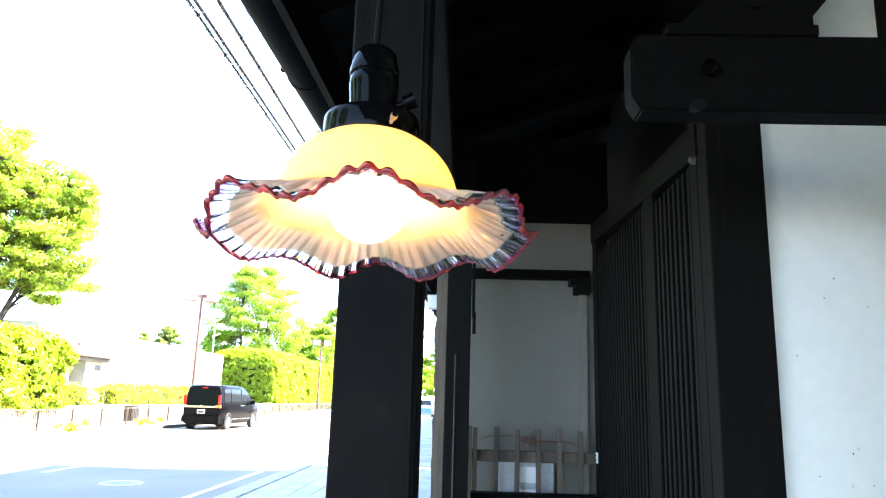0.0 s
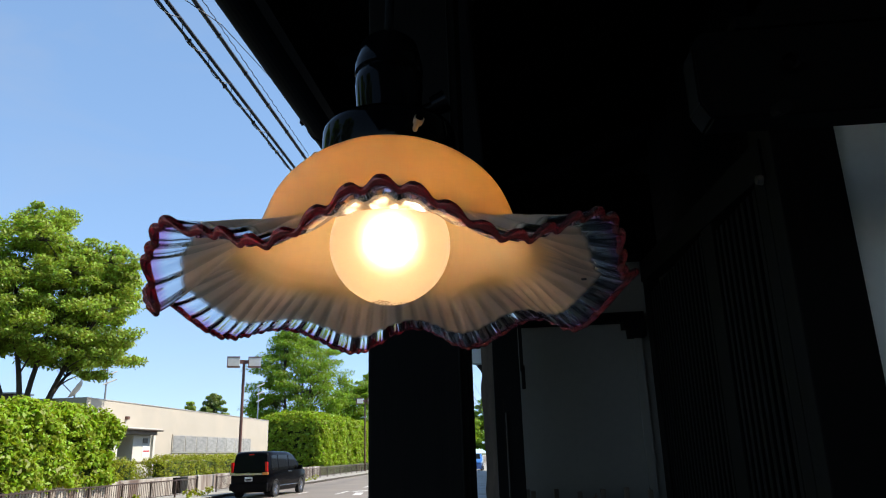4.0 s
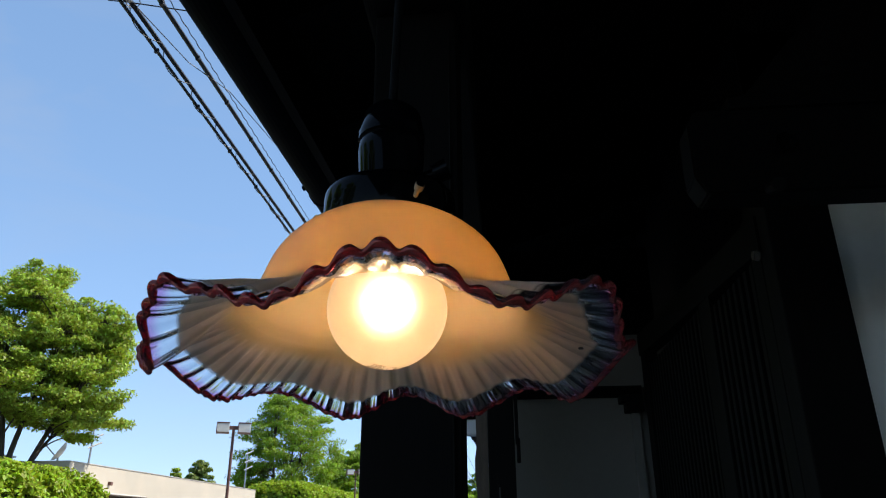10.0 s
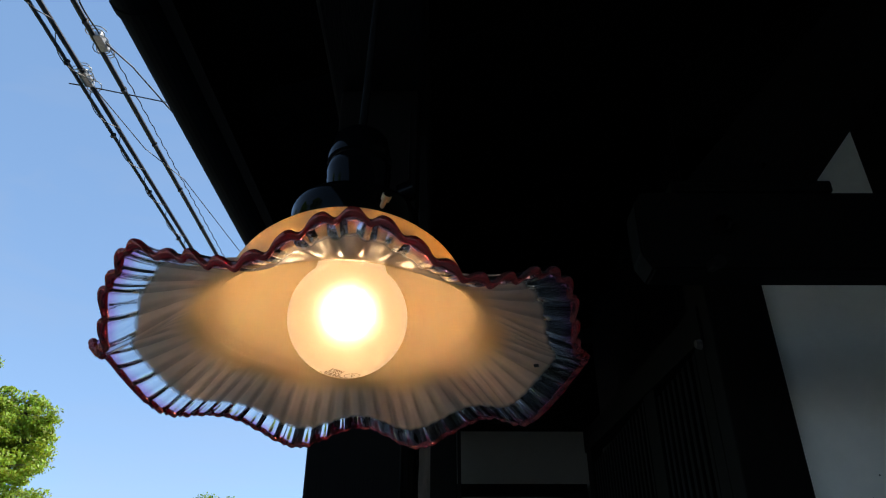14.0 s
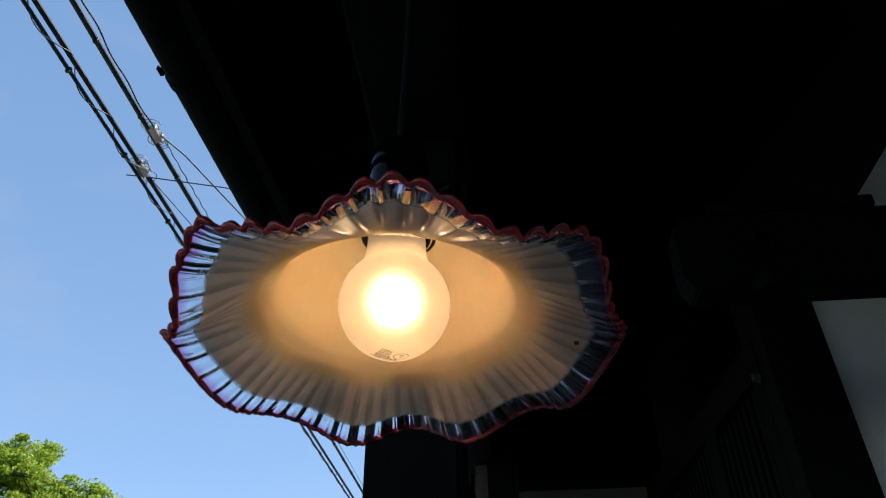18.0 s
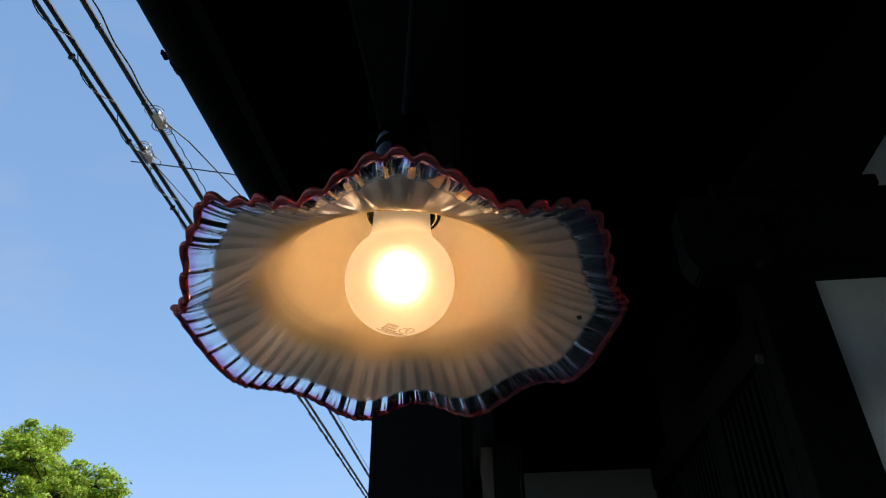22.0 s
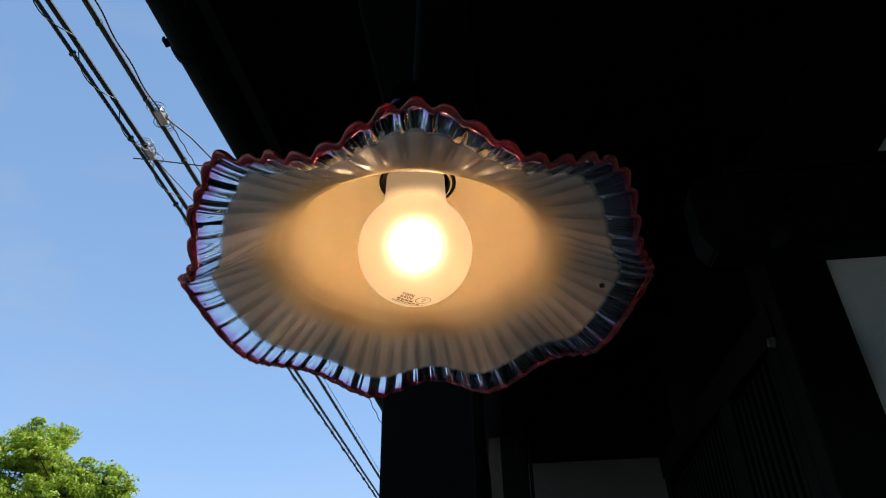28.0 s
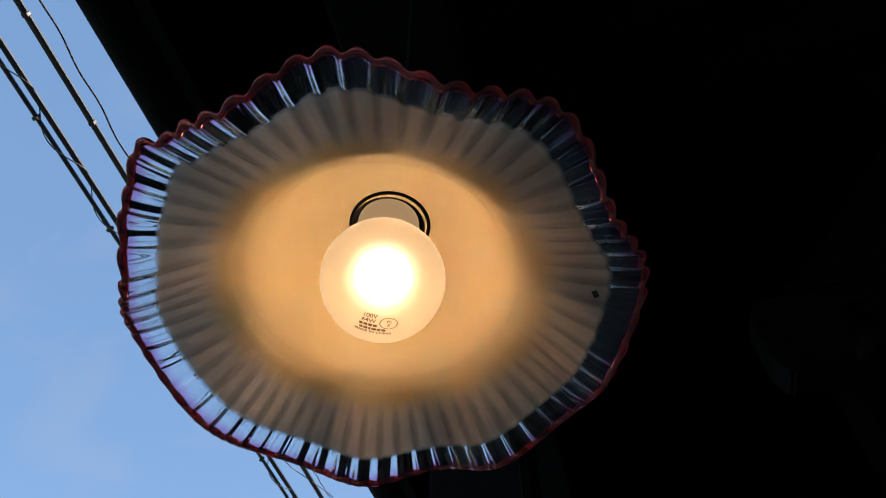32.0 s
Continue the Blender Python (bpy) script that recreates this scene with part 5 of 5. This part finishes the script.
weeds((-13.1, 44.0, 0.12), (0.2, 4.0), 30, 34, "weeds growing along the kerb")

weeds((-15.62, 16.0, 0.84), (0.22, 11.0), 240, 35, "strip of rough grass along the top of the retaining wall")

# ---- roadside fence and retaining wall ----
structure(block("retaining_wall", (-15.9, -40, 0.0), (-15.5, 32.4, 0.85), M_STAINED, bevel=0.02), "stained grey concrete retaining wall")
structure(block("retaining_wall_far", (-15.9, 34.0, 0.0), (-15.5, 58.0, 0.84), M_STAINED, bevel=0.02), "stained grey concrete retaining wall")
structure(block("steps_wall", (-17.5, 32.4, 0.0), (-15.9, 34.0, 0.85), M_CONC), "concrete steps up to the porch")

FSEC = 2.05
sec = thing("fence_section", (0, 0, 0.12), "dark brown metal railing with thin upright bars", "fence", "roadside fence")
bm = bmesh.new()
box(bm, (-0.03, -0.03, 0), (0.03, 0.03, 0.72), 0.006)
part("post", bm, M_FENCE, sec)
bm = bmesh.new()
box(bm, (-0.028, 0.03, 0.655), (0.028, FSEC - 0.03, 0.70), 0.008)
part("top_rail", bm, M_FENCE, sec)
bm = bmesh.new()
box(bm, (-0.016, 0.03, 0.10), (0.016, FSEC - 0.03, 0.135), 0.004)
part("bottom_rail", bm, M_FENCE, sec)
bm = bmesh.new()
box(bm, (-0.008, -0.008, 0.135), (0.008, 0.008, 0.655))
bar = mesh_of("upright_bar", bm, M_FENCE)
for i in range(1, 15):
    share("upright_bar", bar, sec, (0, i * FSEC / 15, 0))
FX = -13.85
sec.matrix_basis = pose(FX, 31.3 - FSEC, 0.12)
for i in range(2, 9):
    copy_thing(sec, pose(FX, 31.3 - i * FSEC, 0.12))
for i in range(0, 27):
    copy_thing(sec, pose(FX, 33.4 + i * FSEC, 0.12))
for y in (31.3, 33.4 + 27 * FSEC):
    e = thing("fence_post", (FX, y, 0.12), "dark brown end post of the railing with a pale cap", "post", "fence end posts")
    block("shaft", (-0.035, -0.035, 0), (0.035, 0.035, 0.76), M_FENCE, e, bevel=0.006)
    block("cap", (-0.05, -0.05, 0.76), (0.05, 0.05, 0.83), M_LAMPG, e, bevel=0.015)


# ---- street lamps ----
def street_lamp(at, h, label, s=1.0):
    t = thing("street_lamp", (*at, 0.12), label, "street lamp", "street lamps")
    t.rotation_euler = (0, 0, radians(21))
    bm = bmesh.new()
    tube(bm, [(0, 0, 0), (0, 0, 0.9), (0, 0, 0.95), (0, 0, h)], [0.105, 0.105, 0.085, 0.075], 14)
    part("pole", bm, M_POLE, t)
    block("crosshead", (-0.30, -0.05, h - 0.10), (0.30, 0.05, h + 0.10), M_POLE, t, bevel=0.01)
    for sx in (-1, 1):
        body = block("lamp_head", (sx * 0.55 - 0.32, -0.28, h - 0.26), (sx * 0.55 + 0.32, 0.28, h + 0.22), M_LAMPG, t, "square grey lamp head", bevel=0.02)
        block("top_cover", (sx * 0.55 - 0.335, -0.295, h + 0.20), (sx * 0.55 + 0.335, 0.295, h + 0.26), M_POLE, body, bevel=0.01)
        block("lower_rim", (sx * 0.55 - 0.335, -0.295, h - 0.29), (sx * 0.55 + 0.335, 0.295, h - 0.25), M_POLE, body, bevel=0.01)
        block("side_frame", (sx * 0.55 + sx * 0.0 - 0.335, -0.297, h - 0.25), (sx * 0.55 - 0.295, 0.297, h + 0.20), M_POLE, body)


street_lamp((-14.25, 37.15), 6.5, "brown street lamp pole with twin square heads")
street_lamp((-14.3, 70.0), 6.65, "brown street lamp pole with twin square heads farther along")

# ---- low building across the road ----
bld = thing("flat_roofed_building", (-18.7, 30.2, 0.0), "long low cream building with a flat roof and porch", "building")
block("wall", (-14, 0, 0.7), (0, 24.2, 4.36), M_WALL, bld)
block("parapet_cap", (-14.03, -0.03, 4.36), (0.03, 24.23, 4.40), M_ALU, bld)
block("roof", (-13.8, 0.2, 4.36), (-0.2, 24.0, 4.405), M_CONC, bld)
win = new("window_band")
win.parent = bld
block("window_frame", (-0.02, 8.35, 1.98), (0.05, 20.5, 2.98), M_ALU, win)
bm = bmesh.new()
box(bm, (0.045, 0.05, 2.04), (0.065, 1.46, 2.92))
pane = mesh_of("pane", bm, M_PANE)
for i in range(8):
    share("pane", pane, win, (0, 8.40 + i * 1.5, 0))
porch = new("porch")
porch.parent = bld
block("canopy", (0.0, -0.2, 2.80), (1.40, 3.95, 2.97), M_PORCHD, porch, "grey-brown canopy fascia", bevel=0.03)
block("canopy_edge", (0.0, -0.35, 2.97), (1.65, 4.10, 3.03), M_DARKBR, porch, bevel=0.02)
block("canopy_top", (0.0, -0.3, 3.03), (1.60, 4.05, 3.09), M_WALL2, porch, bevel=0.02)
block("side_wall", (0.0, 2.42, 0.7), (1.02, 4.30, 2.80), M_WALL2, porch)
block("side_wall", (0.0, 0.0, 0.7), (1.02, 1.10, 2.80), M_WALL2, porch)
block("corner_post", (1.02, 4.10, 0.7), (1.14, 4.30, 2.80), M_WALL2, porch)
block("door", (0.10, 1.10, 0.8), (0.18, 2.42, 2.76), M_DARKBR, porch)
block("door_pane", (0.18, 1.36, 1.4), (0.195, 2.16, 2.5), M_GLASS, porch)
block("doorway_light", (1.02, 3.30, 2.42), (1.05, 3.75, 2.66), M_PORCHD, porch)
block("notice", (1.02, 3.30, 1.80), (1.035, 4.00, 2.32), M_PAPER, porch, "white notice with a red heading")
block("notice_heading", (1.035, 3.38, 2.02), (1.042, 3.95, 2.09), M_RED, porch)
block("ledge", (1.02, 2.46, 1.55), (1.09, 4.08, 1.60), M_ALU, porch)
block("downpipe", (0.02, 4.55, 0.8), (0.10, 4.65, 2.7), M_WALL2, porch)
block("wall_light", (0.0, 3.3, 3.56), (0.16, 3.5, 3.72), M_POLE, porch, bevel=0.02)
dish = thing("satellite_dish", (-20.2, 31.6, 4.40), "white satellite dish on the flat roof", "satellite dish")
bm = bmesh.new()
lathe(bm, [(0.01, -0.16), (0.22, -0.14), (0.38, -0.07), (0.50, 0.03), (0.51, 0.03), (0.39, -0.09), (0.22, -0.165), (0.01, -0.19)], 28)
d = part("reflector", bm, M_LAMPG, dish, "", True)
d.location, d.rotation_euler = (0, 0, 0.55), (radians(-59), 0, radians(123))
bm = bmesh.new()
tube(bm, [(0, 0, 0), (0, 0, 0.5)], 0.04, 8)
tube(bm, [(0, 0, 0.2), (-0.35, -0.5, 0.75)], 0.025, 6)
part("mount", bm, M_STEEL, dish)
for at, h in (((-20.25, 34.2), 2.0), ((-19.2, 53.3), 2.7)):
    mast = thing("aerial_mast", (*at, 4.40), "thin grey aerial mast on the flat roof", "mast", "aerial masts")
    bm = bmesh.new()
    tube(bm, [(0, 0, 0), (0, 0, h)], [0.05, 0.035], 8)
    part("mast", bm, M_STEEL, mast)
    for z in (h * 0.55, h * 0.75, h * 0.97):
        bm = bmesh.new()
        tube(bm, [(-0.1, -0.1, z - 0.15), (0.35, 0.3, z + 0.15)], 0.04, 6)
        part("arm", bm, M_LAMPG, mast)
shed = thing("roof_housing", (-24.0, 31.6, 4.40), "low reddish housing on the flat roof", "housing")
block("body", (-1.2, -0.6, 0), (1.2, 0.6, 0.35), M_POLE, shed)
block("lid", (-1.3, -0.7, 0.35), (1.3, 0.7, 0.42), M_WALL2, shed)


# ---- cars ----
def wheel_mesh():
    bm = bmesh.new()
    lathe(bm, [(0.19, -0.09), (0.30, -0.10), (0.325, -0.06), (0.325, 0.06), (0.30, 0.10), (0.19, 0.09)], 28, True)
    tyre = mesh_of("tyre", bm, M_TYRE)
    bm = bmesh.new()
    lathe(bm, [(0.01, 0.075), (0.05, 0.085), (0.06, 0.06), (0.17, 0.065), (0.20, 0.08), (0.20, -0.05), (0.01, -0.05)], 28)
    for k in range(10):
        a = k * math.tau / 10
        tube(bm, [(0.04 * math.cos(a), 0.04 * math.sin(a), 0.08), (0.185 * math.cos(a), 0.185 * math.sin(a), 0.078)], 0.014, 5)
    return tyre, mesh_of("rim", bm, M_CHROME)


TYRE, RIM = wheel_mesh()


def half_width(z, y, body):
    """Half the body's width at the height z."""
    width, belt, roof = body
    return width / 2 * (1 - 0.015 * max(0.0, (z - 0.7) / (belt - 0.7)) if z < belt else 0.985 - 0.135 * (z - belt) / (roof - belt))


def car(name, at, turn, label, paint, body, stations, glass, wheels, tail):
    """A car lofted from cross sections; y runs to its front, each station gives y at sill, belt and roof, the roof's height and a narrowing."""
    t = thing(name, at, label, "car")
    t.rotation_euler = (0, 0, radians(turn))
    width, belt, roof = body
    bm = bmesh.new()
    rings = []
    for y0, y1, y2, top, k in stations:
        side = [(0.80 * k, y0, 0.22), (0.94 * k, y0, 0.26), (0.985 * k, y0, 0.45), (1.0 * k, y1 * 0.5 + y0 * 0.5, 0.70), (0.985 * k, y1, min(belt, top - 0.05)),
                (0.985 * k - 0.135 * k * max(0.0, (top - 0.10 - belt) / (roof - belt)), y2 * 0.85 + y1 * 0.15, max(top - 0.10, min(belt, top - 0.05) + 0.01)), (0.77 * k, y2, top - 0.02), (0.40 * k, y2, top)]
        pts = [(x * width / 2, y, z) for x, y, z in side]
        rings.append([bm.verts.new(p) for p in pts + [(-x, y, z) for x, y, z in pts[::-1]]])
    n = len(rings[0])
    for a, b in zip(rings, rings[1:]):
        for i in range(n):
            bm.faces.new((a[i], a[(i + 1) % n], b[(i + 1) % n], b[i]))
    for r in (rings[0], rings[-1][::-1]):
        for i in range(n // 2 - 1):
            bm.faces.new((r[i], r[n - 1 - i], r[n - 2 - i], r[i + 1]))
    bmesh.ops.recalc_face_normals(bm, faces=bm.faces[:])
    part("body", bm, paint, t, "", True)
    for nm, pts, side in glass:
        for sx in ((-1, 1) if side else (0,)):
            bm = bmesh.new()
            if side:
                f = [[bm.verts.new((sx * (half_width(z, y, body) + o), y, z)) for y, z in pts] for o in (-0.02, 0.012)]
            else:
                f = [[bm.verts.new((x, y + o, z)) for x, y, z in pts] for o in (0.014, -0.014)]
            m = len(pts)
            bm.faces.new(f[0]), bm.faces.new(f[1][::-1])
            for i in range(m):
                bm.faces.new((f[0][i], f[0][(i + 1) % m], f[1][(i + 1) % m], f[1][i]))
            bmesh.ops.recalc_face_normals(bm, faces=bm.faces[:])
            part(nm, bm, M_GLASS, t)
    for sx in (-1, 1):
        for y in wheels:
            bm = bmesh.new()
            lathe(bm, [(0.33, 0.0), (0.37, 0.0), (0.37, 0.03), (0.33, 0.03)], 28, True)
            arch = part("wheel_arch", bm, M_TYRE, t)
            arch.location, arch.rotation_euler = (sx * (width / 2 - 0.02), y, 0.34), (0, radians(90 * sx), 0)
            w = new("wheel")
            w.parent, w.location, w.rotation_euler = t, (sx * (width / 2 - 0.09), y, 0.325), (0, radians(90 * sx), 0)
            share("tyre", TYRE, w, (0, 0, 0)), share("rim", RIM, w, (0, 0, 0.02))
    for nm, a, b, m in tail:
        block(nm, a, b, m, t, bevel=0.008)
    return t


van_body = (1.70, 1.02, 1.86)
van_stations = [(-2.28, -2.33, -2.13, 1.80, 0.93), (-2.20, -2.24, -2.02, 1.845, 0.99), (-1.6, -1.6, -1.6, 1.86, 1.0), (-0.2, -0.2, -0.2, 1.86, 1.0), (0.55, 0.55, 0.42, 1.80, 1.0), (1.0, 1.0, 0.85, 1.58, 1.0),
                (1.45, 1.40, 1.30, 1.24, 1.0), (1.9, 1.85, 1.85, 1.10, 0.97), (2.22, 2.18, 2.12, 0.98, 0.90), (2.32, 2.28, 2.22, 0.85, 0.80)]
van_glass = [("side_window", [(-2.0, 1.10), (-1.30, 1.08), (-1.30, 1.69), (-1.90, 1.67)], True), ("side_window", [(-1.22, 1.08), (-0.15, 1.06), (-0.15, 1.68), (-1.22, 1.69)], True),
             ("side_window", [(-0.05, 1.06), (1.12, 1.06), (0.80, 1.42), (0.48, 1.62), (-0.05, 1.68)], True),
             ("rear_window", [(-0.66, -2.335, 1.05), (0.66, -2.335, 1.05), (0.60, -2.20, 1.66), (-0.60, -2.20, 1.66)], False),
             ("windscreen", [(-0.68, 1.40, 1.28), (0.68, 1.40, 1.28), (0.62, 0.80, 1.70), (-0.62, 0.80, 1.70)], False)]
van_tail = [("tail_lamp", (-0.80, -2.36, 1.02), (-0.70, -2.26, 1.42), M_RED), ("tail_lamp", (0.70, -2.36, 1.02), (0.80, -2.26, 1.42), M_RED),
            ("tail_lamp_lower", (-0.84, -2.37, 0.90), (-0.60, -2.30, 1.01), M_CHROME), ("tail_lamp_lower", (0.60, -2.37, 0.90), (0.84, -2.30, 1.01), M_AMBER),
            ("chrome_strip", (-0.60, -2.375, 0.90), (0.60, -2.33, 0.985), M_CHROME), ("badge", (-0.06, -2.39, 0.92), (0.06, -2.37, 1.01), M_CHROME),
            ("lower_strip", (0.835, -1.1, 0.42), (0.862, 1.0, 0.45), M_CHROME), ("number_plate", (-0.165, -2.38, 0.66), (0.165, -2.34, 0.83), M_PLATE), ("brake_lamp", (-0.11, -2.20, 1.70), (0.11, -2.12, 1.74), M_RED),
            ("rear_bumper", (-0.82, -2.40, 0.30), (0.82, -2.28, 0.58), M_PAINT), ("door_handle", (0.83, -0.22, 0.98), (0.865, -0.02, 1.02), M_CHROME),
            ("door_handle", (0.83, 0.05, 0.98), (0.865, 0.22, 1.02), M_CHROME), ("door_mirror", (0.84, 0.98, 1.05), (1.02, 1.12, 1.22), M_PAINT),
            ("door_mirror", (-1.02, 0.98, 1.05), (-0.84, 1.12, 1.22), M_PAINT), ("plate_writing", (-0.13, -2.384, 0.69), (0.13, -2.379, 0.76), M_INK)]
car("minivan", (-10.74, 32.0, 0.0), -4.3, "black minivan with tinted glass and chrome tail strip on the road", M_PAINT, van_body, van_stations, van_glass, (-1.5, 1.42), van_tail)
blue_body = (1.48, 0.92, 1.46)
blue_stations = [(-1.8, -1.82, -1.30, 1.38, 0.92), (-1.7, -1.72, -1.15, 1.43, 1.0), (-0.6, -0.6, -0.6, 1.46, 1.0), (0.3, 0.3, 0.25, 1.44, 1.0), (0.9, 0.9, 0.75, 1.06, 1.0), (1.4, 1.4, 1.35, 0.94, 0.98), (1.75, 1.75, 1.68, 0.80, 0.88)]
blue_glass = [("side_window", [(-1.3, 0.95), (0.7, 0.95), (0.25, 1.36), (-1.1, 1.34)], True), ("windscreen", [(-0.55, 0.88, 1.02), (0.55, 0.88, 1.02), (0.5, 0.38, 1.42), (-0.5, 0.38, 1.42)], False)]
car("small_car", (-3.25, 62.0, 0.0), 180, "small bright blue car parked at the kerb far down the road", M_BLUE, blue_body, blue_stations, blue_glass, (-1.1, 1.15), [])

# ---- paving stones by the kerb ----
pavers = structure(new("paving"), "square concrete paving stones along the near kerb")
bm = bmesh.new()
box(bm, (0.004, 0.004, -0.01), (0.296, 0.296, 0.016), 0.004)
slab = mesh_of("paving_stone", bm, M_PAVE)
for i in range(6):
    for j in range(40):
        share("paving_stone", slab, pavers, (-3.04 + 0.3 * i, 7 + 0.3 * j, 0.10))
